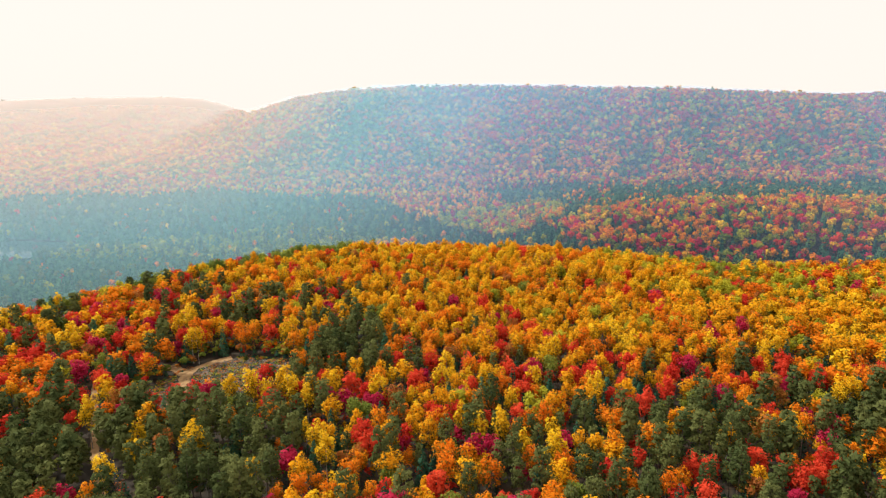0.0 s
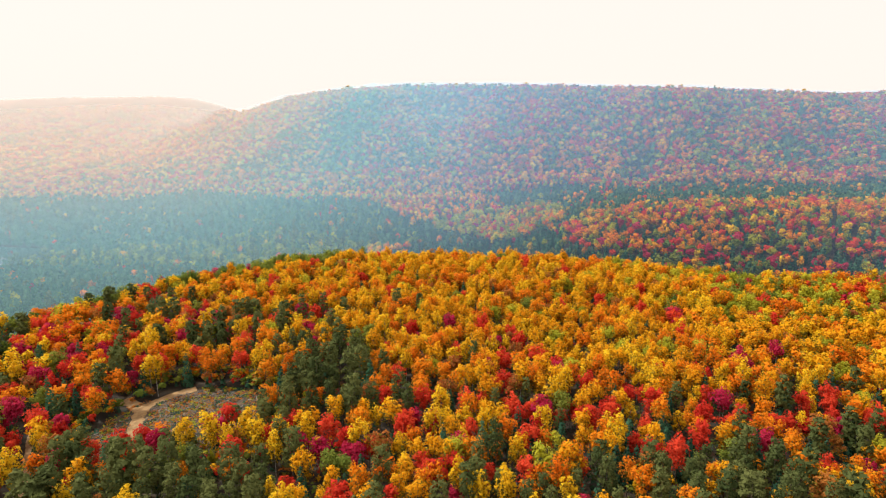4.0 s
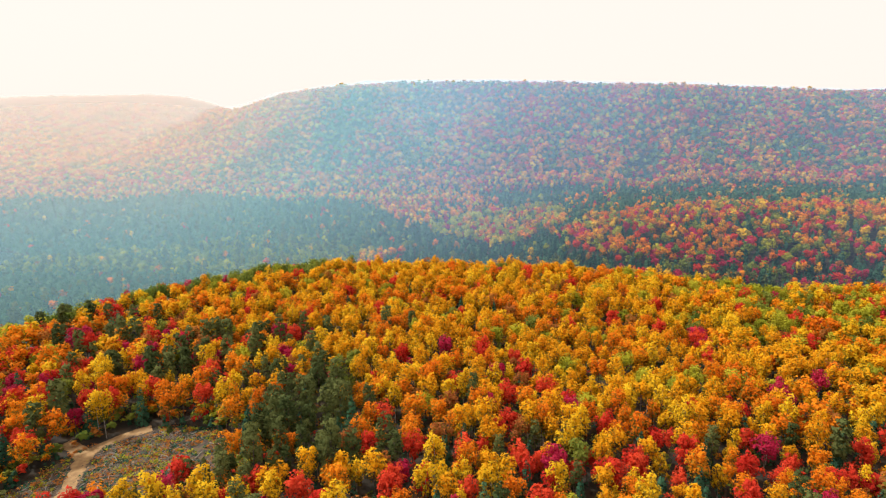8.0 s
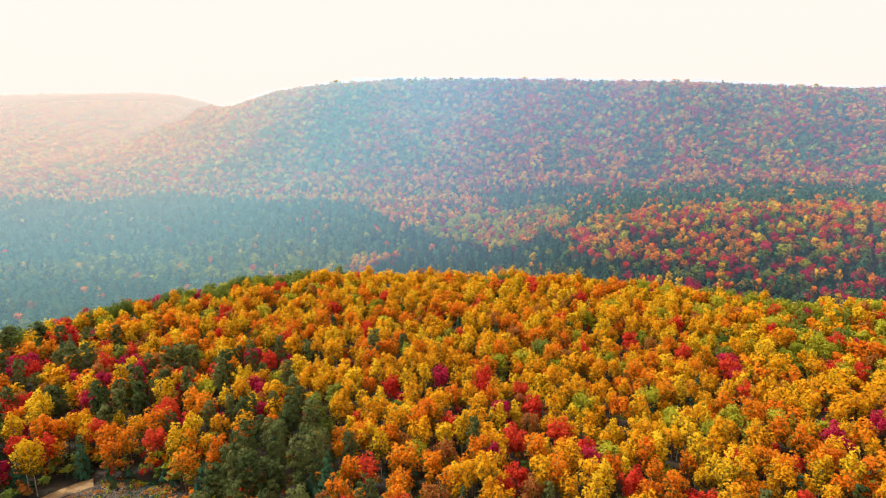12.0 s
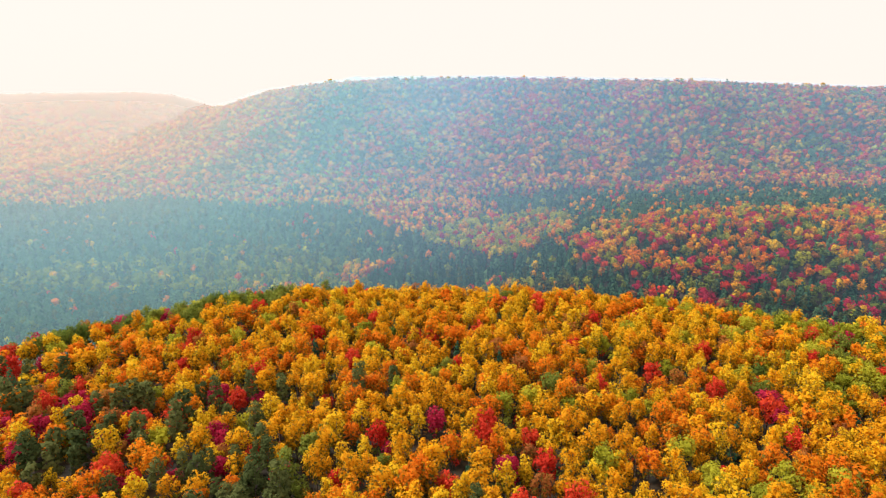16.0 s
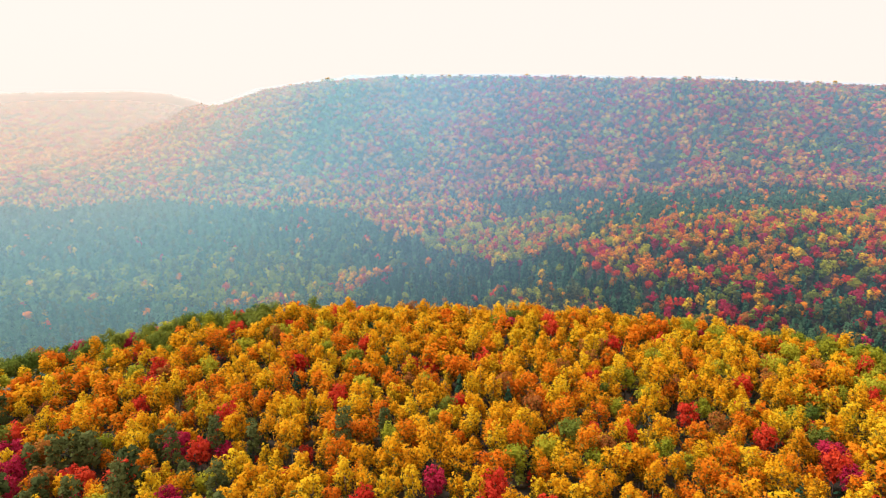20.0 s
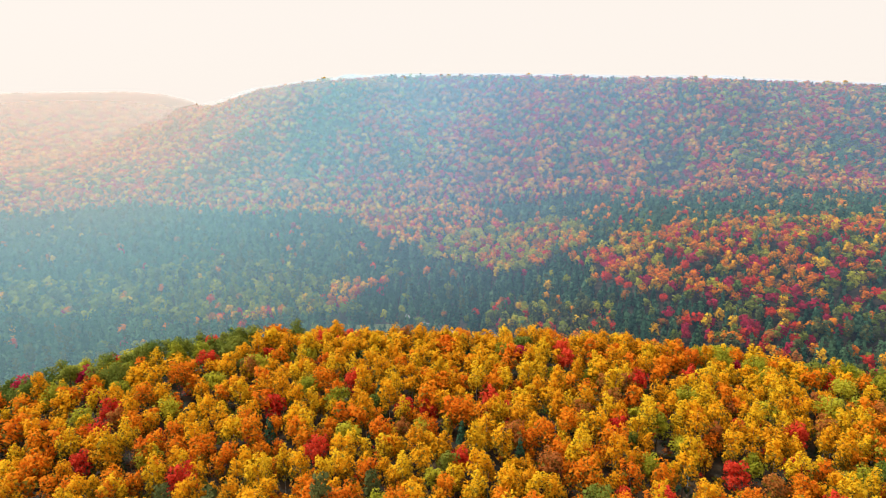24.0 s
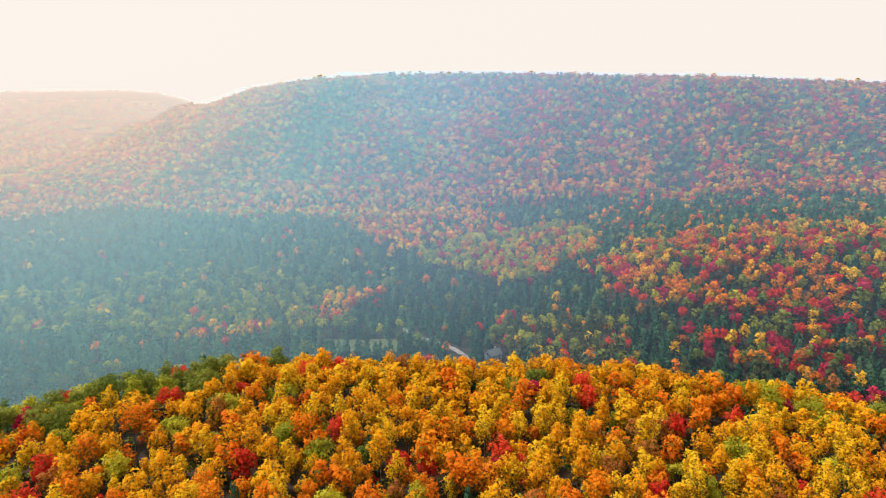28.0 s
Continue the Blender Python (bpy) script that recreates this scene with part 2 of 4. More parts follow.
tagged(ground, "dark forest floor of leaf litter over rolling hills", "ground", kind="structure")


def strip(name, points, width, mat, lift):
    """A track that follows the ground along a few points."""
    pts = np.array(points, float)
    d = np.r_[0, np.cumsum(np.hypot(*np.diff(pts, axis=0).T))]
    u = np.linspace(0, d[-1], max(8, int(d[-1] / 1.5)))
    cx, cy = np.interp(u, d, pts[:, 0]), np.interp(u, d, pts[:, 1])
    for _ in range(4):
        cx[1:-1], cy[1:-1] = (cx[:-2] + 2 * cx[1:-1] + cx[2:]) / 4, (cy[:-2] + 2 * cy[1:-1] + cy[2:]) / 4
    tx, ty = np.gradient(cx), np.gradient(cy)
    l = np.hypot(tx, ty)
    r = np.random.RandomState(7)
    across = np.linspace(-1, 1, 7)
    w = width / 2 * (1 + 0.15 * r.uniform(-1, 1, len(u)))
    x = cx[:, None] - ty[:, None] / l[:, None] * across * w[:, None]
    y = cy[:, None] + tx[:, None] / l[:, None] * across * w[:, None]
    z = height(x, y) + lift - 0.10 * np.abs(across) ** 4 - 0.06 * (np.abs(np.abs(across) - 0.45) < 0.2)
    n, k = len(u), 7
    i = (np.arange(n - 1)[:, None] * k + np.arange(k - 1)).ravel()
    return mesh_object(name, np.stack([x, y, z], -1).reshape(-1, 3), np.stack([i, i + k, i + k + 1, i + 1], 1), [mat], shade_smooth=True)


# ---- trees: leaf clumps on lobed crowns ----
def cards(r, centres, normals, size, outward, stretch=1.0):
    """Three-cornered leaf clumps at the centres, with normals softened towards the crown's skin."""
    n = len(centres)
    normals = normals / np.linalg.norm(normals, axis=1, keepdims=True)
    a = np.cross(normals, r.normal(size=(n, 3)))
    a /= np.linalg.norm(a, axis=1, keepdims=True)
    b = np.cross(normals, a)
    s = size * np.clip(np.exp(r.normal(scale=0.42, size=(n, 1))), 0.4, 2.0) * 0.98
    corners = []
    for u, v in ((-1, -0.55), (0.9, -0.65), (0.1, 1.1)):
        j = r.uniform(0.7, 1.3, (n, 2))
        corners.append(centres + s * (a * u * j[:, :1] * stretch + b * v * j[:, 1:]) + normals * s * r.uniform(-0.25, 0.25, (n, 1)))
    tri = np.stack(corners, 1)
    geo = np.cross(tri[:, 1] - tri[:, 0], tri[:, 2] - tri[:, 0])
    turned = (geo * outward).sum(1) < 0
    tri[turned] = tri[turned][:, ::-1]
    geo[turned] *= -1
    skin = 0.9
    soft = skin * outward / np.linalg.norm(outward, axis=1, keepdims=True) + (1.35 - skin) * geo / (np.linalg.norm(geo, axis=1, keepdims=True) + 1e-9)
    soft /= np.linalg.norm(soft, axis=1, keepdims=True) + 1e-9
    return tri.reshape(-1, 3), np.arange(3 * n).reshape(-1, 3), np.repeat(soft, 3, axis=0)


def broadleaf_crown(seed, tall, wide, count, size, lobes=24, low=0.34):
    """A lobed crown: clumps on the skins of overlapping lobes, some deeper inside."""
    r = np.random.RandomState(seed)
    few = count < 125
    lobes = 7 if few else lobes
    ch = tall * (1 - low)
    lc = r.normal(size=(lobes, 3))
    lc[:, 2] = lc[:, 2] * 0.8 + 0.25
    lc /= np.linalg.norm(lc, axis=1, keepdims=True)
    lc *= r.uniform(0.30, 0.55, (lobes, 1)) if few else r.uniform(0.40, 0.76, (lobes, 1))
    lc[0] = (0.08, -0.08, 0.38)
    lr = r.uniform(0.38, 0.55, lobes) if few else r.uniform(0.20, 0.34, lobes)
    which = r.randint(0, lobes, count)
    d = r.normal(size=(count, 3))
    d[:, 2] += 0.45
    d /= np.linalg.norm(d, axis=1, keepdims=True)
    p = lc[which] + d * lr[which, None] * r.uniform(0.75, 1.08, (count, 1))
    deep = r.uniform(size=count) < 0.16
    p[deep] *= 0.6
    p0 = p.copy()
    taper = 1 - 0.14 * np.clip(-p[:, 2], 0, 1)
    p = p * np.stack([wide / 2 * taper, wide / 2 * taper, np.full(count, ch / 2)], 1)
    p[:, 2] += tall * low + ch / 2
    out = d + 0.8 * p0 + (0, 0, 0.2)
    nrm = d + r.normal(scale=0.45, size=(count, 3)) + (0, 0, 0.35)
    return cards(r, p, nrm, size, out)


def pine_crown(seed, tall, wide, count, size, low=0.42):
    """Rounded plumes of needles at the ends of whorled limbs, open below."""
    r = np.random.RandomState(seed)
    whorls, arms = 9, 6
    f = np.repeat(np.linspace(0.02, 0.97, whorls), arms)
    arm = r.uniform(0, 6.28, whorls * arms)
    reach = wide / 2 * np.sqrt(np.clip(1 - (f * 0.96 - 0.12) ** 2, 0, 1)) * r.uniform(0.45, 0.85, len(f)) * np.where(f < 0.1, 0.8, 1)
    tip = np.stack([reach * np.cos(arm), reach * np.sin(arm), tall * (low + (1 - low) * f * 0.93) + r.normal(scale=0.4, size=len(f))], 1)
    j = r.randint(0, len(f), count)
    d = r.normal(size=(count, 3))
    d[:, 2] = np.abs(d[:, 2]) * 0.8 - 0.15
    d /= np.linalg.norm(d, axis=1, keepdims=True)
    p = tip[j] + d * np.array([1.15, 1.15, 0.8]) * r.uniform(0.6, 1.1, (count, 1)) * wide / 7.4
    axis = p.copy()
    axis[:, 2] = (p[:, 2] - tall * (low + 0.25)) * 0.5
    axis /= np.linalg.norm(axis, axis=1, keepdims=True) + 1e-6
    return cards(r, p, d + r.normal(scale=0.4, size=(count, 3)) + (0, 0, 0.3), size, d * 0.8 + axis + (0, 0, 0.3), 1.25)


def spruce_crown(seed, tall, wide, count, size, low=0.08):
    """A narrow cone of drooping boughs."""
    r = np.random.RandomState(seed)
    f = 1 - np.sqrt(r.uniform(0, 1, count))
    f = np.clip(np.round(f * 14) / 14 + r.uniform(-0.02, 0.02, count), 0, 0.99)
    ang = r.uniform(0, 6.28, count)
    rad = wide / 2 * (1 - f) ** 0.85 * r.uniform(0.55, 1.05, count) + 0.1
    z = tall * (low + (1 - low) * f) - 0.2 * rad
    p = np.stack([rad * np.cos(ang), rad * np.sin(ang), z], 1)
    out = np.stack([np.cos(ang), np.sin(ang), np.full(count, 0.6)], 1)
    return cards(r, p, out + r.normal(scale=0.35, size=(count, 3)), size, out, 1.2)


def tube(path, radii, sides=5):
    """A tapered limb along a few points."""
    path, verts, faces = np.asarray(path, float), [], []
    for p, rad in zip(path, radii):
        a = np.arange(sides) / sides * 6.283
        verts.append(p + np.stack([np.cos(a) * rad, np.sin(a) * rad, 0 * a], 1))
    for i in range(len(path) - 1):
        for j in range(sides):
            k = (j + 1) % sides
            faces.append((i * sides + j, i * sides + k, (i + 1) * sides + k, (i + 1) * sides + j))
    return np.concatenate(verts), np.array(faces)


def trunk_mesh(seed, tall, thick, limbs, top=0.9):
    r = np.random.RandomState(seed)
    bend = r.normal(scale=0.03 * tall, size=2)
    f = np.array([-0.03, 0.3, 0.6, top])
    pts = np.stack([bend[0] * f ** 2, bend[1] * f ** 2, f * tall], 1)
    vs, fs = tube(pts, thick * np.array([1.15, 0.85, 0.55, 0.12]), 5)
    for k in range(limbs):
        h = r.uniform(0.38, 0.75)
        a, ln = k * 2.4 + r.uniform(0, 1), tall * r.uniform(0.12, 0.2)
        base = np.array([bend[0] * h * h, bend[1] * h * h, h * tall])
        tip = base + (math.cos(a) * ln, math.sin(a) * ln, ln * r.uniform(0.5, 1.1))
        v, q = tube([base, (base + tip) / 2 + (0, 0, -0.1), tip], thick * np.array([0.4, 0.28, 0.06]), 3)
        fs, vs = np.concatenate([fs, q + len(vs)]), np.concatenate([vs, v])
    return vs, fs


# kind: crown maker, (height, width, low), trunk thickness, limbs, bark, colours
KINDS = {
    "maple_tree": (broadleaf_crown, 15.2, 8.0, 0.25, 0.17, 4, BARK),
    "red_maple_tree": (broadleaf_crown, 13.6, 7.8, 0.26, 0.15, 4, BARK),
    "birch_tree": (broadleaf_crown, 16.4, 6.7, 0.26, 0.13, 3, PALE_BARK),
    "oak_tree": (broadleaf_crown, 14.6, 8.8, 0.28, 0.20, 5, BARK),
    "pine_tree": (pine_crown, 18.0, 5.3, 0.45, 0.17, 4, BARK),
    "fir_tree": (spruce_crown, 16.0, 7.0, 0.10, 0.14, 0, BARK),
    "spruce_tree": (spruce_crown, 13.5, 5.0, 0.06, 0.12, 0, BARK),
}


def crown_of(kind, seed, count, size):
    make, tall, wide, low = KINDS[kind][:4]
    return make(seed, tall, wide, count, size, low=low)


# ---- where each kind grows ----
def blob(x, y, cx, cy, rx, ry):
    return np.exp(-(((x - cx) / rx) ** 2 + ((y - cy) / ry) ** 2))


def scatter(x0, x1, y0, y1, gap, seed):
    """Jittered triangular planting."""
    r = np.random.RandomState(seed)
    xs, ys = np.arange(x0, x1, gap), np.arange(y0, y1, gap * 0.87)
    gx, gy = np.meshgrid(xs, ys)
    gx = gx + (np.arange(len(ys)) % 2)[:, None] * gap / 2
    x = (gx + r.uniform(-0.42, 0.42, gx.shape) * gap).ravel()
    y = (gy + r.uniform(-0.42, 0.42, gx.shape) * gap).ravel()
    return x, y


NAMES = ["orange_maple_tree", "golden_maple_tree", "yellow_birch_tree", "golden_birch_tree", "lime_oak_tree", "green_oak_tree",
         "red_maple_tree", "crimson_maple_tree", "rusty_maple_tree", "pine_tree", "fir_tree", "spruce_tree"]
SPECIES = [("maple_tree", "orange"), ("maple_tree", "gold"), ("birch_tree", "yellow"), ("birch_tree", "gold"), ("oak_tree", "lime"), ("oak_tree", "green"),
           ("red_maple_tree", "red"), ("red_maple_tree", "crimson"), ("maple_tree", "rust"), ("pine_tree", "pine"), ("fir_tree", "fir"), ("spruce_tree", "spruce")]


def hill_mix(x, y):
    """Shares of the species over the near hill."""
    one = np.ones_like(x)
    w = np.array([0.24, 0.26, 0.19, 0.19, 0.06, 0.01, 0.025, 0.01, 0.02, 0, 0, 0.015])[:, None] * one
    def toward(m, shares):
        nonlocal w
        m = np.clip(m, 0, 1)
        w = w * (1 - m) + np.array(shares)[:, None] * m
    #            or   gold  yel  bgold lime green red  crim rust pine fir spruce
    low_mix = [0.22, 0.15, 0.12, 0.06, 0.02, 0.02, 0.12, 0.05, 0.04, 0.07, 0.01, 0.14]
    toward(1.0 * smooth(275, 215, y + 0.12 * x), low_mix)
    left_mix = [0.23, 0.07, 0.09, 0.02, 0.02, 0.04, 0.19, 0.11, 0.06, 0.13, 0.04, 0.02]
    toward(smooth(-55, -105, x) * smooth(345, 300, y + 0.3 * (x + 100)), left_mix)
    toward(blob(x, y, -95, 300, 55, 28) * 0.9, [0.12, 0.04, 0.08, 0.0, 0.02, 0.03, 0.16, 0.14, 0.1, 0.29, 0.02, 0])
    toward(smooth(100, 160, x) * smooth(290, 330, y), [0.20, 0.14, 0.08, 0.03, 0.38, 0.08, 0.04, 0.02, 0.03, 0, 0, 0])
    toward(smooth(195, 235, x) * smooth(330, 370, y), [0.2, 0.1, 0.05, 0, 0.15, 0.05, 0.25, 0.12, 0.08, 0, 0, 0])
    toward(smooth(-72, -90, x) * smooth(-230, -190, x) * smooth(-14, -2, y - crest_y(x)), [0.03, 0.02, 0.02, 0, 0.12, 0.70, 0.03, 0.03, 0.05, 0, 0, 0])
    toward(0.9 * smooth(40, 70, x) * smooth(235, 205, y - 0.1 * x), [0.22, 0.12, 0.07, 0.04, 0.02, 0.01, 0.17, 0.07, 0.06, 0.08, 0.0, 0.14])
    # the pine stands
    stand = smooth(200, 176, y + 0.10 * (x + 60)) * smooth(-35, -60, x + 0.2 * (160 - y))
    toward(stand, [0.03, 0.015, 0.025, 0.005, 0, 0, 0.03, 0.01, 0.01, 0.85, 0.005, 0.02])
    toward(0.95 * np.minimum(1, 1.6 * blob(x, y, -50, 243, 16, 30)), [0.02, 0.0, 0.0, 0, 0, 0.04, 0.01, 0, 0.0, 0.80, 0.02, 0.1])
    toward(0.85 * smooth(196, 172, y - 0.15 * (x - 40)) * smooth(0, 40, x), [0.09, 0.08, 0.04, 0.02, 0, 0, 0.07, 0.03, 0.02, 0.62, 0.0, 0.08])
    return w


def within(x, y, poly, ragged=9, seed=41):
    """Whether places lie inside a closed outline with a ragged edge."""
    x = x + ragged * waves(x, y, 60, seed)
    y = y + ragged * waves(x, y, 70, seed + 1)
    inside = np.zeros(np.shape(x), bool)
    for (x1, y1), (x2, y2) in zip(poly, poly[1:] + poly[:1]):
        if y1 != y2:
            inside ^= ((y1 > y) != (y2 > y)) & (x < (x2 - x1) * (y - y1) / (y2 - y1) + x1)
    return inside.astype(float)


FOOT_X = [-760, -516, -394, -233, -146, -92, -57, 0, 160, 860]
FOOT_Y = [800, 885, 912, 892, 874, 848, 815, 920, 936, 938]
CONIFER_BAND = [(50, 912), (160, 936), (340, 933), (860, 930), (860, 800), (600, 770), (367, 735), (327, 755), (277, 772), (181, 725), (156, 794), (123, 846), (65, 863)]
FOOT_STRIP = [(-100, 850), (-57, 786), (-30, 788), (3, 819), (63, 847), (65, 863), (50, 912), (-40, 930), (-146, 905)]
LIME_KNOLL = [(-30, 788), (3, 819), (63, 847), (123, 846), (142, 783), (125, 733), (87, 705), (41, 716), (-18, 759)]
BRIGHT_KNOLL = [(143, 720), (181, 725), (277, 772), (327, 755), (367, 735), (860, 790), (860, 560), (282, 585), (165, 592), (113, 630), (127, 650), (100, 690)]
CRIMSON_FOOT = [(147, 592), (282, 598), (860, 570), (860, 430), (248, 480), (180, 500), (130, 560)]
PALE_PINES = [(35, 634), (113, 602), (112, 545), (20, 545)]
ORANGE_STRIP = [(-205, 585), (-173, 612), (-124, 622), (-77, 640), (-58, 690), (-95, 692), (-108, 645), (-132, 602)]


OLIVE_SLOPE = [(-520, 620), (-312, 701), (-246, 733), (-157, 738), (-85, 672), (-70, 633), (-109, 600), (-184, 600), (-254, 612), (-400, 600)]


def valley_mix(x, y):
    one = np.ones_like(x)
    w = np.array([0.006, 0.002, 0.002, 0, 0.006, 0.03, 0.004, 0.003, 0.004, 0.06, 0.62, 0.26])[:, None] * one
    def toward(m, shares):
        nonlocal w
        m = np.clip(m, 0, 1)
        w = w * (1 - m) + np.array(shares)[:, None] * m
    #                          or   gold  yel  bgold lime green red  crim rust pine fir spruce
    toward(smooth(-110, -50, x), [0.006, 0.003, 0.003, 0, 0.006, 0.02, 0.004, 0.005, 0.005, 0.02, 0.15, 0.80])
    toward(0.95 * within(x, y, OLIVE_SLOPE), [0.008, 0.002, 0.004, 0, 0.09, 0.50, 0.003, 0.003, 0.005, 0.10, 0.26, 0.02])
    toward(0.85 * within(x, y, FOOT_STRIP), [0.24, 0.10, 0.07, 0, 0.08, 0.06, 0.12, 0.06, 0.08, 0, 0.14, 0.05])
    toward(0.95 * within(x, y, LIME_KNOLL), [0.13, 0.05, 0.05, 0, 0.42, 0.18, 0.06, 0.03, 0.02, 0, 0.04, 0.02])
    toward(0.97 * within(x, y, BRIGHT_KNOLL), [0.21, 0.05, 0.06, 0, 0.07, 0.10, 0.12, 0.14, 0.05, 0.0, 0.06, 0.14])
    toward(0.95 * within(x, y, CRIMSON_FOOT), [0.06, 0.01, 0.02, 0, 0.02, 0.05, 0.07, 0.17, 0.03, 0.05, 0.16, 0.36])
    toward(0.97 * within(x, y, CONIFER_BAND), [0.03, 0.012, 0.006, 0, 0.004, 0.01, 0.02, 0.006, 0.004, 0.0, 0.36, 0.56])
    toward(0.9 * within(x, y, PALE_PINES, 6), [0.03, 0.02, 0.04, 0, 0.20, 0.22, 0.04, 0.04, 0.02, 0.32, 0.05, 0.02])
    toward(0.9 * within(x, y, ORANGE_STRIP, 8), [0.28, 0.10, 0.12, 0, 0.18, 0.08, 0.08, 0.05, 0.08, 0.0, 0.03, 0])
    toward(0.9 * blob(x, y, -72, 686, 11, 9), [0.35, 0.05, 0.05, 0, 0, 0, 0.45, 0.1, 0, 0, 0, 0])
    toward(0.92 * smooth(-8, 12, y - np.interp(x, FOOT_X, FOOT_Y) + (14 * waves(x, y, 80, 24) + 26 * waves(x, y, 210, 25)) * (0.3 + 0.7 * smooth(60, -80, x))), [0.27, 0.10, 0.06, 0, 0.08, 0.08, 0.14, 0.06, 0.17, 0, 0.04, 0])
    return w


def mountain_mix(x, y):
    one = np.ones_like(x)
    w = np.array([0.25, 0.05, 0.03, 0, 0.07, 0.08, 0.19, 0.15, 0.13, 0, 0.04, 0.01])[:, None] * one
    g = (0.75 * smooth(-60, -260, x))[None]
    w = w * (1 - g) + np.array([0.36, 0.10, 0.05, 0, 0.06, 0.05, 0.17, 0.07, 0.13, 0, 0.01, 0])[:, None] * g
    m = np.clip(smooth(0.08, 0.42, waves(x, y * 0.6, 190, 31) + 0.4 * waves(x, y, 50, 33)) + 1.3 * blob(x, y, 560, 1210, 60, 20) + 1.3 * blob(x, y, 642, 1112, 60, 24) + blob(x, y, 320, 1054, 40, 20) + blob(x, y, 407, 1201, 30, 16) + 1.2 * blob(x, y, -165, 1105, 30, 50), 0, 1) * 0.88
    f = (0.85 * smooth(1015, 960, y + 12 * waves(x, y, 90, 35)))[None]
    w = w * (1 - f) + np.array([0.30, 0.10, 0.06, 0, 0.05, 0.06, 0.20, 0.10, 0.12, 0, 0.01, 0])[:, None] * f
    m = np.maximum(m * (1 - 0.9 * f[0]), 0.85 * np.minimum(1, 1.4 * blob(x, y, -100, 978, 75, 24)))
    return w * (1 - m) + np.array([0.06, 0.02, 0.01, 0, 0.06, 0.30, 0.04, 0.06, 0.12, 0.0, 0.23, 0.10])[:, None] * m


def pick(w, r, x, y, size=38, strength=1.5):
    """A species for each place; like stands beside like in patches."""
    w = w * np.stack([np.exp(strength * (waves(x, y, size, 60 + k) + 0.5 * waves(x, y, size * 3, 80 + k))) for k in range(len(w))])
    c = np.cumsum(w / w.sum(0), 0)
    return (r.uniform(size=w.shape[1]) > c).sum(0).clip(0, len(SPECIES) - 1)


def clearing_rim(x, y):
    return ((x + 97) / 30) ** 2 + ((y - 230) / 25.5) ** 2


def in_clearing(x, y):
    return (clearing_rim(x, y) < 1) | (((x + 119) / 13) ** 2 + ((y - 217) / 16) ** 2 < 1)


TRACK = [(-111, 204), (-113, 210), (-112.5, 219), (-116, 230), (-119.5, 239), (-117, 245), (-111.5, 251.5), (-105, 255.5)]
TRACK_END = [(-117, 236), (-120, 240), (-125, 244.5), (-131, 247)]
TRAIL = [(-100, 128), (-106, 155), (-113, 165), (-120, 174), (-131, 192), (-144, 213), (-152, 226), (-158, 238)]
ROAD = [(-34, 640), (-18, 618), (-5, 607), (4, 598), (10, 588), (14, 574), (16, 556)]


def near_line(x, y, points, reach):
    pts = np.array(points, float)
    best = np.full(np.shape(x), 1e9)
    for a, b in zip(pts[:-1], pts[1:]):
        d = b - a
        u = np.clip(((x - a[0]) * d[0] + (y - a[1]) * d[1]) / (d @ d), 0, 1)
        best = np.minimum(best, np.hypot(x - a[0] - u * d[0], y - a[1] - u * d[1]))
    return best < reach


# notable single trees of the near hill: species, x, y
MARKED = []
MARKED += [(6, 34, 264), (6, 40, 255), (6, -11, 228), (6, 20, 261), (6, 68, 223), (6, 119, 224), (6, 62, 232), (6, 241, 395), (6, -16, 206), (6, -40, 205), (6, 49, 240), (6, -110, 247)]
MARKED += [(6, -144, 258), (6, -127, 225), (7, 108, 315), (7, 116, 263), (7, 115, 258), (7, 93, 227), (7, 171, 335), (7, -3, 302), (7, -137, 301), (7, -164, 315), (7, -165, 309), (2, -133, 276)]
MARKED += [(2, -78, 254), (2, -133, 264), (2, -139, 249), (2, 71, 266), (2, -121, 251), (0, -97, 251), (0, -147, 249), (0, 56, 278), (4, 67, 285), (4, 19, 311), (4, 71, 271), (6, -22, 245)]
MARKED += [(6, -158, 308), (6, 106, 310), (7, -128, 316), (5, -115, 425), (6, -68, 333), (6, -40, 441), (6, -85, 303), (6, 13, 301), (6, 95, 325), (6, 28, 278), (6, -70, 317), (7, -127, 301)]
MARKED += [(7, 107, 305), (7, -78, 320), (4, 134, 383), (4, 159, 384), (4, 176, 377), (4, 153, 390), (5, -117, 392), (2, 67, 344), (2, 36, 343), (2, -8, 298), (2, -33, 295), (2, -108, 403)]
MARKED += [(6, -105, 359), (6, -55, 373), (6, -37, 350), (6, -92, 410), (6, 15, 381), (6, 77, 339), (7, -150, 392), (7, -132, 398), (5, -83, 438), (5, -110, 426), (5, -115, 415), (5, -66, 445)]
MARKED += [(2, -114, 375), (2, -63, 357), (2, -17, 384), (2, 93, 361), (0, -95, 392), (0, -100, 377), (0, 94, 411), (0, -43, 388), (6, -33, 199), (6, -153, 181), (6, -156, 204), (6, 65, 192)]
MARKED += [(6, -30, 170), (6, 76, 202), (7, 40, 250), (2, -131, 271), (2, -78, 248), (2, -61, 198), (2, -39, 158), (2, -99, 147), (2, -125, 181)]
MARKED += [(6, -97, 200), (6, -104, 198), (7, -91, 198), (2, -64, 202), (2, -76, 199), (2, -70, 198), (2, -84, 200), (0, -102, 260), (0, -96, 261), (2, -118, 250), (11, -110, 259), (11, -124, 252), (11, -138, 231), (6, -133, 233), (6, -88, 261)]
MARKED = [m for m in MARKED if not in_clearing(m[1], m[2])]


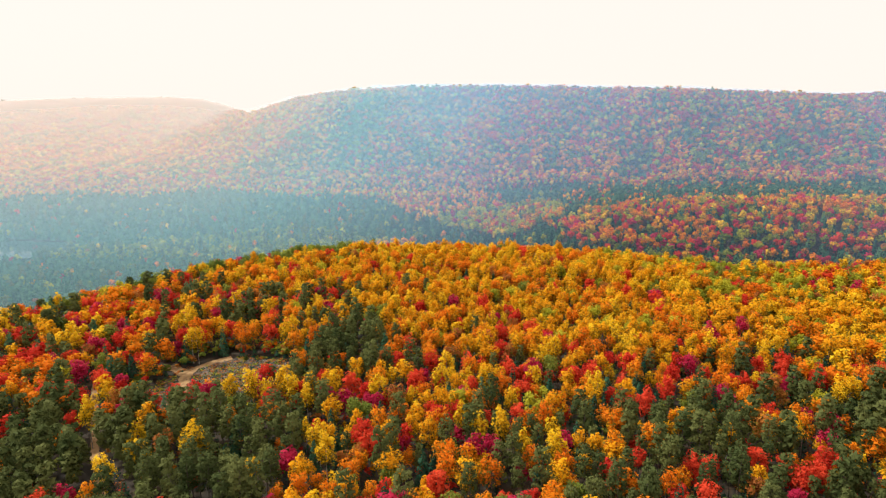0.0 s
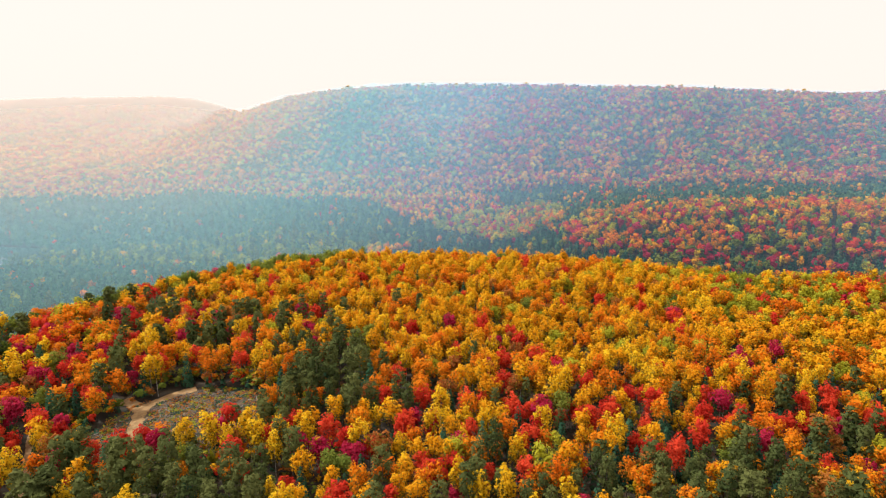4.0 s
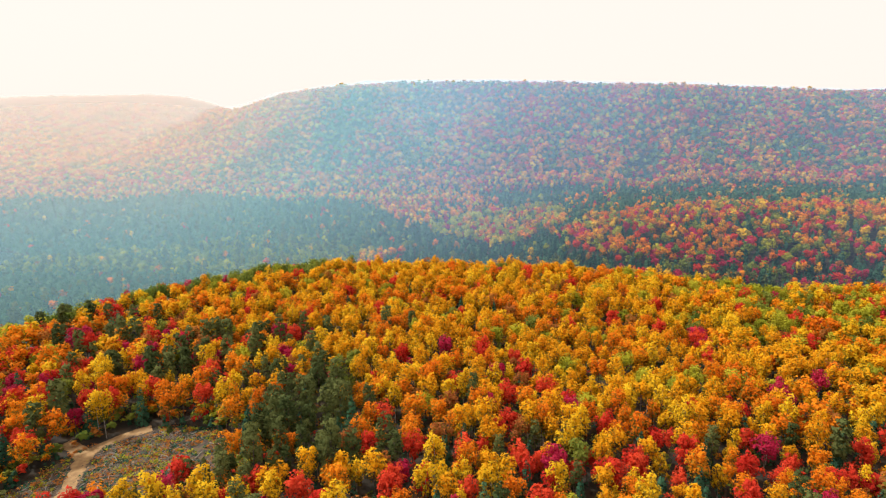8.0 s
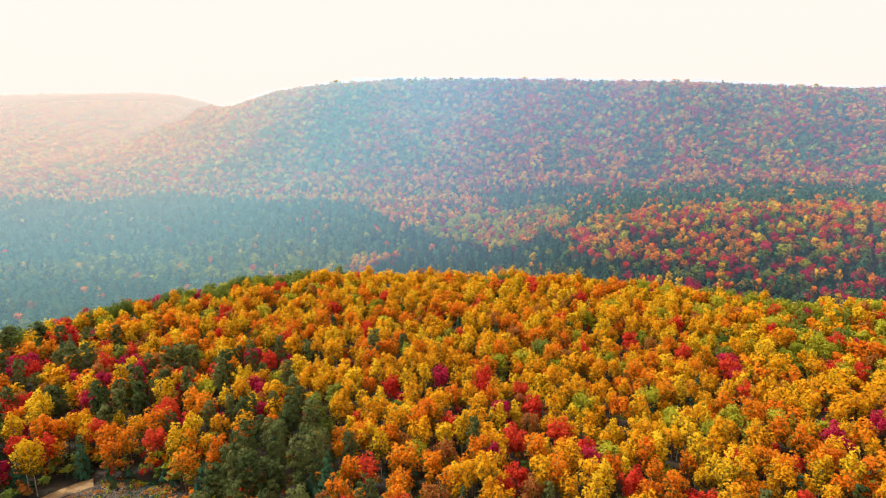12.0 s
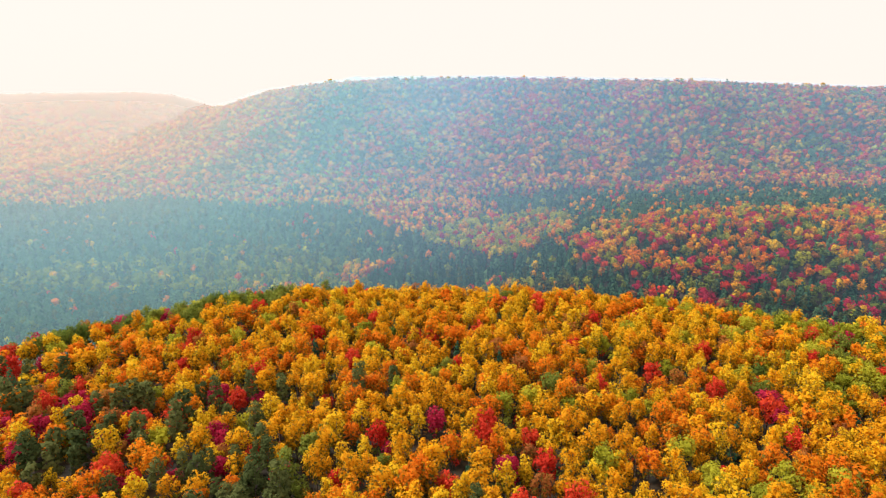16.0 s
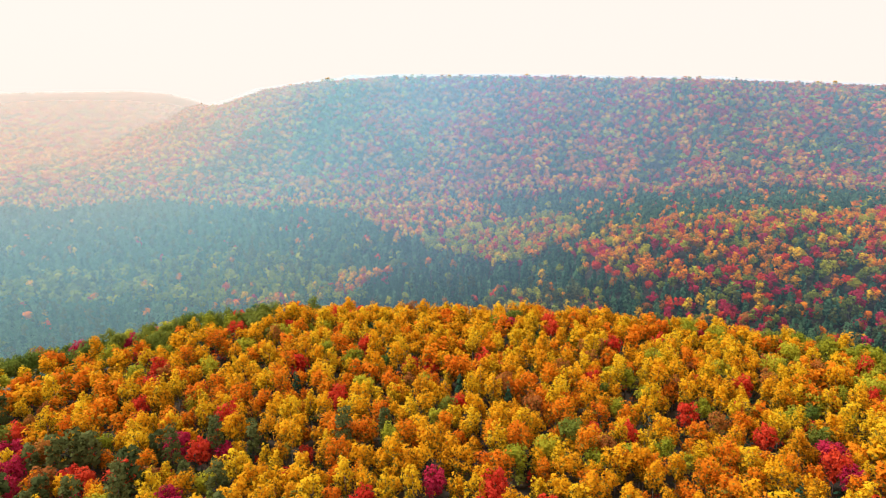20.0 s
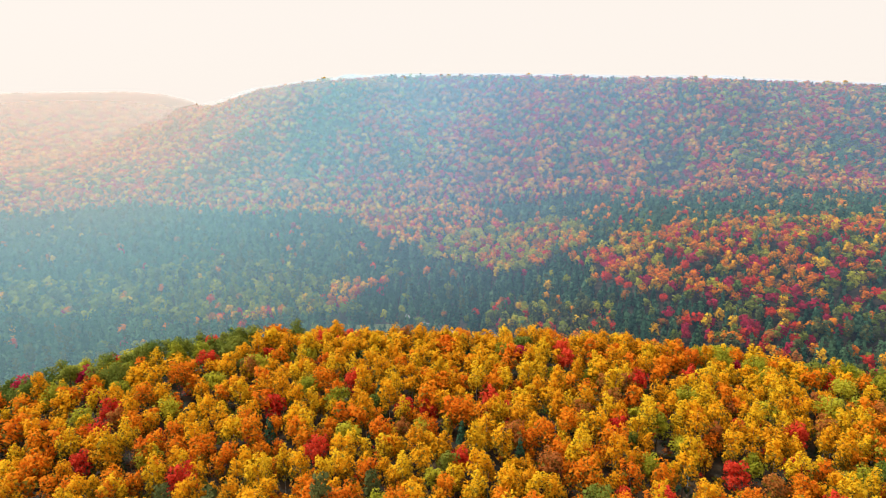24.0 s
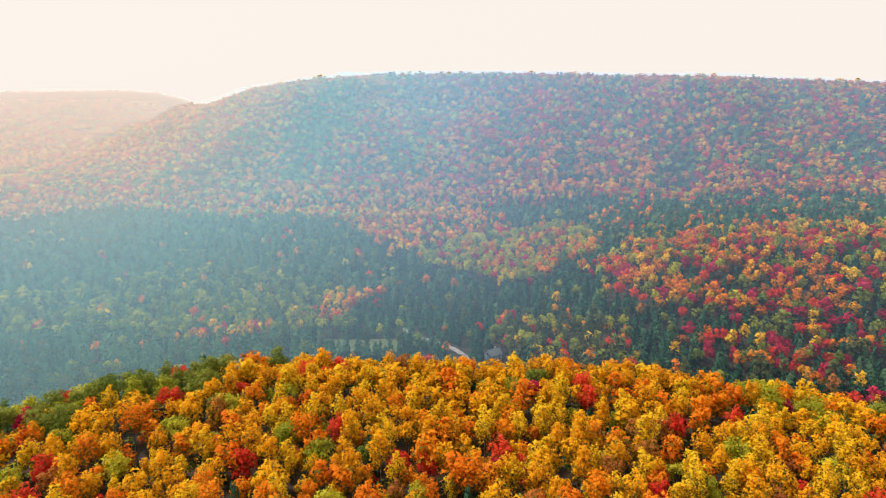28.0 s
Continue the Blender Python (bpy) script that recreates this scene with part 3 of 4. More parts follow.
def plant_hill():
    x, y = scatter(-300, 330, 96, 470, 6.05, 5)
    s = y - crest_y(x)
    r = np.random.RandomState(3)
    seen = (np.abs(x + 4) < 0.80 * y + 26)
    keep = (s < 26) & seen & ~in_clearing(x, y) & ~near_line(x, y, TRACK, 3.8) & ~near_line(x, y, TRACK_END, 3.5) & ~near_line(x, y, TRAIL, 2.6)
    for _, mx, my in MARKED:
        keep &= (np.hypot(x - mx, y - my) > 4.6) & ~((np.abs(x - mx - 0.04 * (my - y)) < 2.6) & (y < my) & (y > my - 7))
    x, y = x[keep], y[keep]
    kind = pick(hill_mix(x, y), r, x, y)
    x = np.r_[[m[1] for m in MARKED], x]
    y = np.r_[[m[2] for m in MARKED], y]
    kind = np.r_[[m[0] for m in MARKED], kind]
    return x, y, kind


def joined_wood(name, label, category, x, y, kind, count, size, r, spread=(0.8, 1.2), gain=1.0):
    """Many trees as one mesh: a few crown shapes a species, turned, scaled and joined."""
    vs, fs, mi, tn, ns = [], [], [], [], []
    names = sorted({SPECIES[k][1] for k in set(kind.tolist())} | {"olive"})
    total = 0
    for k in sorted(set(kind.tolist())):
        sp, colour = SPECIES[k]
        sel = np.where(kind == k)[0]
        shape = r.randint(0, 5, len(sel))
        for v in range(5):
            own = sel[shape == v]
            if not len(own):
                continue
            n = count if sp != "spruce_tree" else max(8, int(count * 0.85))
            cv, cf, cn = crown_of(sp, 100 + 7 * v + k, n, size)
            a, sc, wd = r.uniform(0, 6.28, len(own)), r.uniform(*spread, len(own)), r.uniform(0.9, 1.15, len(own)) * gain
            c, s = np.cos(a) * sc * wd, np.sin(a) * sc * wd
            X = cv[None, :, 0] * c[:, None] - cv[None, :, 1] * s[:, None] + x[own, None]
            Y = cv[None, :, 0] * s[:, None] + cv[None, :, 1] * c[:, None] + y[own, None]
            Z = cv[None, :, 2] * sc[:, None] + height(x[own], y[own])[:, None]
            vs.append(np.stack([X, Y, Z], -1).reshape(-1, 3))
            ca, sa = np.cos(a)[:, None], np.sin(a)[:, None]
            ns.append(np.stack([cn[None, :, 0] * ca - cn[None, :, 1] * sa, cn[None, :, 0] * sa + cn[None, :, 1] * ca, np.broadcast_to(cn[None, :, 2], (len(own), len(cn)))], -1).reshape(-1, 3))
            nv = len(cv)
            fs.append((cf[None] + (np.arange(len(own)) * nv)[:, None, None]).reshape(-1, 3) + total)
            total += nv * len(own)
            base = np.where(unturned_shaded(r, cv, k, colour), names.index("olive"), names.index(colour))
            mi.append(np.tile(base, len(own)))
            tn.append(np.repeat(r.uniform(0, 1, len(own)), nv))
    ob = mesh_object(name, np.concatenate(vs), np.concatenate(fs), [LEAF[n] for n in names], None, np.concatenate(mi), True, np.concatenate(tn), normals=np.concatenate(ns))
    return tagged(ob, label, category, kind="stuff")


# single trees, built once a shape and copied
LABELS = {
    "orange": "orange autumn maple with a rounded leafy crown", "gold": "golden autumn tree with a dense leafy crown", "yellow": "tall yellow autumn birch with a narrow crown",
    "lime": "broad tree still yellow-green in autumn", "green": "dark green broadleaf tree with a round crown", "red": "bright red autumn maple among orange trees",
    "crimson": "deep crimson autumn maple among orange trees", "rust": "rust-brown autumn maple thinning in leaf", "pine": "tall olive-green pine with a bare trunk",
    "fir": "blue-green fir with drooping boughs", "spruce": "small dark pointed spruce between taller trees",
}
HX, HY, HK = plant_hill()
HZ = height(HX, HY)


def unturned_shaded(r, cv, k, colour):
    """Which clumps are olive: mostly the lower ones of the warm trees, leaves not turned yet, with crown shade painted
    in.
    """
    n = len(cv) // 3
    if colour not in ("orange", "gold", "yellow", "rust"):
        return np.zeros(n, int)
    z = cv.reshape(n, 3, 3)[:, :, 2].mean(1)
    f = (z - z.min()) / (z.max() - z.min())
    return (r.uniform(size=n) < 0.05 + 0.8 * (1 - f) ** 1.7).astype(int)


def single_trees(limit=320, total=2480, shapes=5):
    taken = np.zeros(len(HX), bool)
    nearness = np.maximum(np.abs(HX) * 1.35, np.maximum(HY - 235, 110)) + 0.12 * HY + 12 * np.random.RandomState(2).uniform(size=len(HX))
    nearness[:len(MARKED)] = -1
    order = np.argsort(nearness)
    r = np.random.RandomState(17)
    made, first, trunks = {}, {}, {}
    for i in order:
        k = int(HK[i])
        if made.get(k, 0) >= limit or taken.sum() >= total:
            continue
        made[k] = made.get(k, 0) + 1
        taken[i] = True
        (kind, colour), v = SPECIES[k], r.randint(shapes)
        tall, wide, low, thick, limbs, bark = KINDS[kind][1:]
        size, turn = r.uniform(0.72, 1.22) if i >= len(MARKED) else r.uniform(1.08, 1.25), r.uniform(0, 360)
        m = pose(HX[i], HY[i], HZ[i], 0, 0, turn)
        if (k, v) not in first:
            if (kind, v) not in trunks:
                tv, tf = trunk_mesh(40 + v, tall, thick, limbs)
                trunks[kind, v] = mesh_object("_trunk", tv, tf, [bark], shade_smooth=True)
            count, card = {"spruce_tree": (480, 0.28), "pine_tree": (900, 0.235)}.get(kind, (1080, 0.245))
            cv, cf, cn = crown_of(kind, 300 + 11 * v + k, count, card)
            tree = new(NAMES[k])
            me = mesh_object("_crown", cv, cf, [LEAF[colour], LEAF["olive"]], index=unturned_shaded(r, cv, k, colour), shade_smooth=True, normals=cn)
            for n, data in (("trunk", trunks[kind, v]), ("crown", me)):
                new(n, data).parent = tree
            tree.matrix_basis = m
            tagged(tree, LABELS[colour], "tree", "autumn trees on the hill")
            first[k, v] = tree
        else:
            tree = copy_thing(first[k, v], m)
        tree.scale = (size * r.uniform(0.92, 1.1), size * r.uniform(0.92, 1.1), size * r.uniform(0.95, 1.08))
    return taken


taken = single_trees()
r_wood = np.random.RandomState(23)
rest = ~taken
joined_wood("hill_wood", "dense autumn wood of orange, gold and yellow trees on the hill", "woods", HX[rest], HY[rest], HK[rest], 450, 0.38, r_wood)


def open_ground(x, y):
    """Places by the road, the house and the meadow that bear no trees."""
    bare = near_line(x, y, ROAD, 4.6) | ((np.abs(x - 28) < 7) & (y > 545) & (y < 590)) | ((x > -2) & (x < 14) & (y > 565) & (y < 600))
    bare |= ((x + 520) / 78) ** 2 + ((y - 648) / 62) ** 2 < 1
    return bare | ((np.abs(x + 58) < 26) & (np.abs(y - 606) < 12))


def on_knoll(x, y):
    return (within(x, y, BRIGHT_KNOLL) + within(x, y, LIME_KNOLL) + within(x, y, CRIMSON_FOOT)) > 0


def valley_wood():
    x, y = scatter(-760, 860, 400, 965, 6.6, 6)
    keep = (y - crest_y(x) > 26) & (np.abs(x) < 0.82 * y + 40) & ~open_ground(x, y) & ~on_knoll(x, y)
    x, y = x[keep], y[keep]
    k = pick(valley_mix(x, y), np.random.RandomState(8), x, y, 45, 0.6)
    near = (y < 700) & (x > -260)
    joined_wood("valley_wood", "dark conifer wood with a few bright autumn trees in the valley", "woods", x[near], y[near], k[near], 84, 0.78, r_wood, (0.75, 1.15), 1.0)
    joined_wood("valley_wood", "hazy conifer wood below the mountain with a strip of orange trees", "woods", x[~near], y[~near], k[~near], 38, 1.1, r_wood, (0.75, 1.15), 1.05)
    x, y = scatter(-60, 860, 420, 880, 7.7, 16)
    keep = (y - crest_y(x) > 26) & (np.abs(x) < 0.82 * y + 40) & ~open_ground(x, y) & on_knoll(x, y)
    x, y = x[keep], y[keep]
    k = pick(valley_mix(x, y), np.random.RandomState(18), x, y, 44, 2.0)
    joined_wood("knoll_wood", "bright red, orange, lime and green autumn wood on the knoll", "woods", x, y, k, 140, 0.68, r_wood, (0.85, 1.2), 1.06)


def mountain_wood():
    x, y = scatter(-1420, 1120, 960, 1760, 8.8, 9)
    keep = (np.abs(x) < 0.82 * y + 20) & (y < np.where(x < -600, 1760, ridge_line(x) + np.where(x < -200, 90, 35)))
    x, y = x[keep], y[keep]
    k = pick(mountain_mix(x, y), np.random.RandomState(12), x, y, 72, 2.7)
    joined_wood("mountain_wood", "autumn forest of rust, red and green trees covering the mountain", "woods", x, y, k, 36, 1.55, r_wood, (0.75, 1.15), 1.3)
    x, y = scatter(-1750, -440, 1745, 2140, 11.5, 10)
    keep = (y > 1745) & (x < -0.26 * y) & (np.abs(x) < 0.84 * y)
    x, y = x[keep], y[keep]
    k = pick(mountain_mix(x, y), np.random.RandomState(13), x, y, 120)
    joined_wood("far_mountain_wood", "pale autumn forest on the mountain far behind", "woods", x, y, k, 18, 2.8, r_wood, (0.8, 1.2), 1.4)


def outer_wood():
    """The same woods going on behind and beside the way of the flight."""
    x, y = scatter(-620, 620, -260, 470, 8.6, 26)
    keep = (y - crest_y(x) < 30) & ((y < 100) | (np.abs(x + 4) > 0.80 * y + 22)) & ((np.abs(x) > 300) | (y < 430))
    x, y = x[keep], y[keep]
    k = pick(hill_mix(x, np.maximum(y, 120)), np.random.RandomState(28), x, y)
    close = (y > -70) & (np.abs(x) < 210)
    joined_wood("near_hill_wood", "mixed pine and autumn wood at the foot of the hill", "woods", x[close], y[close], k[close], 70, 1.1, r_wood, (0.8, 1.2), 1.1)
    joined_wood("outer_hill_wood", "mixed pine and autumn wood covering the rest of the hill", "woods", x[~close], y[~close], k[~close], 14, 2.2, r_wood, (0.8, 1.2), 1.15)
    x, y = scatter(-1500, 1500, 60, 965, 11.5, 27)
    keep = (y - crest_y(x) > 28) & (np.abs(x) > 0.82 * y + 38)
    x, y = x[keep], y[keep]
    k = pick(valley_mix(x, y), np.random.RandomState(29), x, y, 45, 0.6)
    joined_wood("outer_valley_wood", "dark conifer wood going on along the valley", "woods", x, y, k, 10, 2.8, r_wood, (0.8, 1.2), 1.3)


valley_wood()
mountain_wood()
outer_wood()

# ---- tracks, clearing ----
tagged(strip("dirt_track", TRACK, 4.8, DIRT, 0.25), "sandy dirt track curving into the clearing", "track", kind="structure")
tagged(strip("dirt_track", TRACK_END, 5.0, DIRT, 0.3), "trampled sandy end of the track at the wood", "track", kind="structure")
tagged(strip("forest_trail", TRAIL, 2.6, DIRT, 0.25), "narrow sandy trail between the pines", "track", kind="structure")
tagged(strip("gravel_road", ROAD, 4.0, ASPHALT, 0.25), "pale gravel road in the valley", "road", kind="structure")


def clearing():
    xs, ys = np.arange(-136, -60, 1.0), np.arange(196, 262, 1.0)
    gx, gy = np.meshgrid(xs, ys)
    ok = in_clearing(gx, gy)
    r = np.random.RandomState(5)
    z = height(gx, gy) + 0.12 + 0.12 * r.uniform(-1, 1, gx.shape)
    n = len(xs)
    f = []
    for j in range(len(ys) - 1):
        for i in range(n - 1):
            if ok[j, i] and ok[j + 1, i + 1] and ok[j, i + 1] and ok[j + 1, i]:
                f.append((j * n + i, j * n + i + 1, (j + 1) * n + i + 1, (j + 1) * n + i))
    ob = mesh_object("clearing", np.stack([gx, gy, z], -1).reshape(-1, 3), f, [CLEARED], shade_smooth=True)
    tagged(ob, "cut-over clearing with brown slash and dry grass", "ground", kind="structure")


clearing()

# ---- what lies in the clearing ----
def part(name, verts, faces, mat, parent=None, label="", smooth_shade=False):
    ob = mesh_object(name, verts, faces, [mat], parent, shade_smooth=smooth_shade)
    if label:
        ob["label"] = label
    return ob


def rough_log(seed, length, thick):
    r = np.random.RandomState(seed)
    n = 5
    pts = np.stack([np.linspace(-length / 2, length / 2, n), r.normal(scale=0.06 * length / 4, size=n), r.normal(scale=0.03, size=n)], 1)
    a = np.arange(6) / 6 * 6.283
    verts, faces = [], []
    for k, p in enumerate(pts):
        rad = thick * (1 - 0.35 * k / n) * r.uniform(0.85, 1.15, 6)
        verts.append(p + np.stack([0 * a, np.cos(a) * rad, np.sin(a) * rad], 1))
    for i in range(n - 1):
        for j in range(6):
            q = (j + 1) % 6
            faces.append((i * 6 + j, i * 6 + q, (i + 1) * 6 + q, (i + 1) * 6 + j))
    for e in (0, (n - 1) * 6):
        faces += [(e, e + 1, e + 2, e + 3), (e, e + 3, e + 4, e + 5)]
    return np.concatenate(verts), np.array(faces)


def stump_mesh(seed):
    r = np.random.RandomState(seed)
    a = np.arange(9) / 9 * 6.283
    rings = [(0.42, -0.1), (0.30, 0.12), (0.25, 0.45)]
    verts = [np.stack([np.cos(a) * w * r.uniform(0.85, 1.2, 9), np.sin(a) * w * r.uniform(0.85, 1.2, 9), np.full(9, z) + r.uniform(0, 0.06, 9)], 1) for w, z in rings]
    verts.append(np.array([[0, 0, 0.47]]))
    faces = [(i * 9 + j, i * 9 + (j + 1) % 9, (i + 1) * 9 + (j + 1) % 9, (i + 1) * 9 + j) for i in range(2) for j in range(9)]
    faces += [(18 + j, 18 + (j + 1) % 9, 27, 27) for j in range(9)]
    return np.concatenate(verts), np.array([f if f[2] != f[3] else (f[0], f[1], f[2], f[2]) for f in faces])


def clearing_places(n, seed, margin=0.9):
    r = np.random.RandomState(seed)
    out = []
    while len(out) < n:
        x, y = r.uniform(-133, -66), r.uniform(200, 258)
        if in_clearing(-97 + (x + 97) / margin, 231 + (y - 231) / margin) and not near_line(x, y, TRACK, 3.0):
            out.append((x, y, r.uniform(0, 360), r.uniform(0.7, 1.3)))
    return out


def litter_clearing():
    logs = []
    for v in range(4):
        lv, lf = rough_log(70 + v, 4.5, 0.17)
        logs.append(mesh_object("_log", lv, lf, [DEAD_WOOD], shade_smooth=True))
    for k, (x, y, a, s) in enumerate(clearing_places(70, 31)):
        ob = new("fallen_log", logs[k % 4])
        ob.matrix_basis = pose(x, y, height(x, y) + 0.26, 0, 0, a) @ Matrix.Diagonal((s, s, s, 1))
        tagged(ob, "grey weathered log lying in the clearing", "log", "logs in the clearing")
    for k, (x, y, a, s) in enumerate(clearing_places(60, 32)):
        if k == 0:
            sv, sf = stump_mesh(5)
            top = mesh_object("_stump", sv, sf[:18], [DEAD_WOOD], shade_smooth=True)
            stump = mesh_object("_cut", sv[18:], [(j, (j + 1) % 9, 9) for j in range(9)], [DIRT])
        ob = new("tree_stump")
        new("bark_side", top).parent = ob
        new("cut_face", stump).parent = ob
        ob.matrix_basis = pose(x, y, height(x, y) + 0.1, 0, 0, a)
        ob.scale = (s, s, s)
        tagged(ob, "low cut tree stump in the cleared ground", "stump", "stumps in the clearing")
    # slash: short sticks in heaps
    r = np.random.RandomState(33)
    vs, fs, total = [], [], 0
    for x, y, a, s in clearing_places(160, 34):
        for _ in range(9):
            px, py = x + r.normal(scale=1.1), y + r.normal(scale=1.1)
            yaw, tilt, ln, w = r.uniform(0, 6.28), r.uniform(-0.2, 0.5), r.uniform(0.7, 2.2), r.uniform(0.03, 0.08)
            d = np.array([math.cos(yaw) * math.cos(tilt), math.sin(yaw) * math.cos(tilt), math.sin(tilt)])
            side = np.array([-math.sin(yaw), math.cos(yaw), 0]) * w
            c = np.array([px, py, float(height(px, py)) + 0.3 + r.uniform(0, 0.3)])
            up = np.array([0, 0, w * 1.6])
            for q in (-1, 1):
                e = c + d * ln / 2 * q
                vs += [e - side, e + side, e + up]
            t = total
            fs += [(t, t + 1, t + 4, t + 3), (t + 1, t + 2, t + 5, t + 4), (t + 2, t, t + 3, t + 5)]
            total += 6
    tagged(mesh_object("slash", np.array(vs), np.array(fs), [DEAD_WOOD]), "heaps of cut branches and sticks over the clearing", "branches", kind="stuff")
    # low scrub and dry grass
    for name, colour, n, seed, label in (("scrub", "rust", 330, 35, "low brown brambles and regrowth in the clearing"), ("dry_grass", "lime", 220, 36, "tufts of yellow-green dry grass in the clearing"),
                                         ("dark_scrub", "spruce", 260, 37, "dark heaps of needles and heath in the clearing")):
        cv, cf, cn = [], [], []
        for k, (x, y, a, s) in enumerate(clearing_places(n, seed, 1.02)):
            rr = np.random.RandomState(seed * 1000 + k)
            m = 16
            p = rr.normal(size=(m, 3)) * (0.75 * s, 0.75 * s, 0.16) + (x, y, float(height(x, y)) + 0.32)
            out = np.tile((0.0, 0.0, 1.0), (m, 1)) + rr.normal(scale=0.4, size=(m, 3))
            v, f, nn = cards(rr, p, out, 0.3, out)
            cf.append(f + sum(len(c) for c in cv) if k < 1 else f + 3 * m * k)
            cv.append(v)
            cn.append(nn)
        ob = mesh_object(name, np.concatenate(cv), np.concatenate(cf), [LEAF[colour]], shade_smooth=True, normals=np.concatenate(cn))
        tagged(ob, label, "undergrowth", kind="stuff")


litter_clearing()


def undergrowth():
    """Low bushes filling the edge of the wood round the clearing."""
    r = np.random.RandomState(61)
    x, y = r.uniform(-150, -50, 1300), r.uniform(188, 290, 1300)
    rim = clearing_rim(x, y)
    keep = (rim > 1.02) & (rim < 2.6) & ~in_clearing(x, y) & ~near_line(x, y, TRACK, 3.5) & ~near_line(x, y, TRAIL, 3)
    x, y = x[keep], y[keep]
    kind = np.array([11, 5, 8, 0, 6, 4])[r.randint(0, 6, len(x))]
    joined_wood("undergrowth", "low bushes and saplings at the edge of the clearing", "undergrowth", x, y, kind, 60, 0.9, r, (0.2, 0.42), 1.5)


undergrowth()


def understory():
    """Saplings, bushes and small spruces that fill the gaps under the hill's trees."""
    r = np.random.RandomState(63)
    x, y = scatter(-280, 300, 108, 440, 6.05, 64)
    x, y = x + 3.0, y + 1.7
    keep = (y - crest_y(x) < 12) & (np.abs(x + 4) < 0.80 * y + 20) & ~in_clearing(x, y) & ~near_line(x, y, TRACK, 4) & ~near_line(x, y, TRACK_END, 4) & ~near_line(x, y, TRAIL, 3)
    x, y = x[keep], y[keep]
    kind = np.array([11, 11, 11, 11, 5, 5, 8, 0, 1, 6])[r.randint(0, 10, len(x))]
    joined_wood("understory", "saplings, bushes and small spruces under the autumn trees", "undergrowth", x, y, kind, 44, 0.62, r, (0.28, 0.55), 1.35)


understory()


def young_pine(x, y, tall, seed):
    tree = new("young_pine_tree")
    cv, cf, cn = spruce_crown(seed, tall, tall * 0.55, 260, 0.34, 0.12)
    mesh_object("crown", cv, cf, [LEAF["pine"]], tree, shade_smooth=True, normals=cn)
    tv, tf = trunk_mesh(seed, tall, 0.09, 0)
    mesh_object("trunk", tv, tf, [BARK], tree, shade_smooth=True)
    tree.matrix_basis = pose(x, y, float(height(x, y)), 0, 0, seed * 50)
    tagged(tree, "young olive-green pine standing in the clearing", "tree", "young pines in the clearing")


for k, (x, y, tall) in enumerate([(-84, 218, 7.0), (-81, 215, 6.0), (-88, 213, 6.5), (-73, 224, 7.5), (-70, 220, 8.0), (-100, 212.5, 6.0), (-93, 211, 6.5), (-97, 252, 3.0), (-90, 207, 7.0), (-76, 213, 8.0), (-69, 229, 7.0), (-104, 209, 5.5)]):
    young_pine(x, y, tall, 500 + k)


# ---- the house and the meadow by the road ----
def box(w, d, h, z=0.0):
    v = np.array([(sx * w / 2, sy * d / 2, z + (sz + 1) / 2 * h) for sz in (-1, 1) for sy in (-1, 1) for sx in (-1, 1)])
    return v, np.array([(0, 2, 3, 1), (4, 5, 7, 6), (0, 1, 5, 4), (2, 6, 7, 3), (0, 4, 6, 2), (1, 3, 7, 5)])


def house():
    home = new("house")
    v, f = box(9.0, 6.5, 4.6)
    wall = part("wall", v, f, WALL_BLUE, home)
    for sx in (-1, 1):
        tri = np.array([(sx * 4.5, -3.25, 4.6), (sx * 4.5, 3.25, 4.6), (sx * 4.5, 0, 7.4), (sx * 4.4, -3.25, 4.6), (sx * 4.4, 3.25, 4.6), (sx * 4.4, 0, 7.4)])
        part("gable", tri, [(0, 1, 2), (3, 5, 4), (0, 2, 5), (0, 5, 3), (1, 4, 5), (1, 5, 2)], WALL_BLUE, home)
    for sy in (-1, 1):
        slab = np.array([(sx * 4.9, sy * 3.8, 4.2 + t) for t in (0, 0.18) for sx in (-1, 1)] + [(sx * 4.9, 0, 7.5 + t) for t in (0, 0.18) for sx in (-1, 1)])
        part("roof", slab, [(0, 1, 5, 4), (2, 6, 7, 3), (0, 2, 3, 1), (4, 5, 7, 6), (0, 4, 6, 2), (1, 3, 7, 5)], ROOF_GREY, home)
    for x, z in ((-2.6, 1.0), (0.0, 1.0), (2.6, 1.0), (-2.6, 3.0), (2.6, 3.0)):
        v, f = box(1.1, 0.10, 1.3, z)
        window = part("window", v + (x, -3.28, 0), f, WHITE_TRIM, home)
        v, f = box(0.85, 0.06, 1.05, z + 0.12)
        part("pane", v + (x, -3.34, 0), f, GLASS_DARK, window)
    v, f = box(0.1, 1.6, 1.5, 4.7)
    window = part("window", v + (-4.54, 0, 0), f, WHITE_TRIM, home)
    v, f = box(0.06, 1.3, 1.2, 4.85)
    part("pane", v + (-4.6, 0, 0), f, GLASS_DARK, window)
    v, f = box(0.8, 0.8, 2.4, 6.2)
    part("chimney", v + (2.2, 0.6, 0), f, CLIFF, home)
    home.matrix_basis = pose(28, 581, float(height(28, 581)) - 0.1, 0, 0, 35)
    tagged(home, "small blue-grey house with a gabled roof among the pines", "house")


house()
xs, ys = np.arange(-86, -30, 4.0), np.arange(594, 620, 4.0)
tagged(grid_object("meadow", xs, ys, lambda x, y: height(x, y) + 0.2, GRASS), "small green meadow beside the gravel road", "meadow", kind="structure")


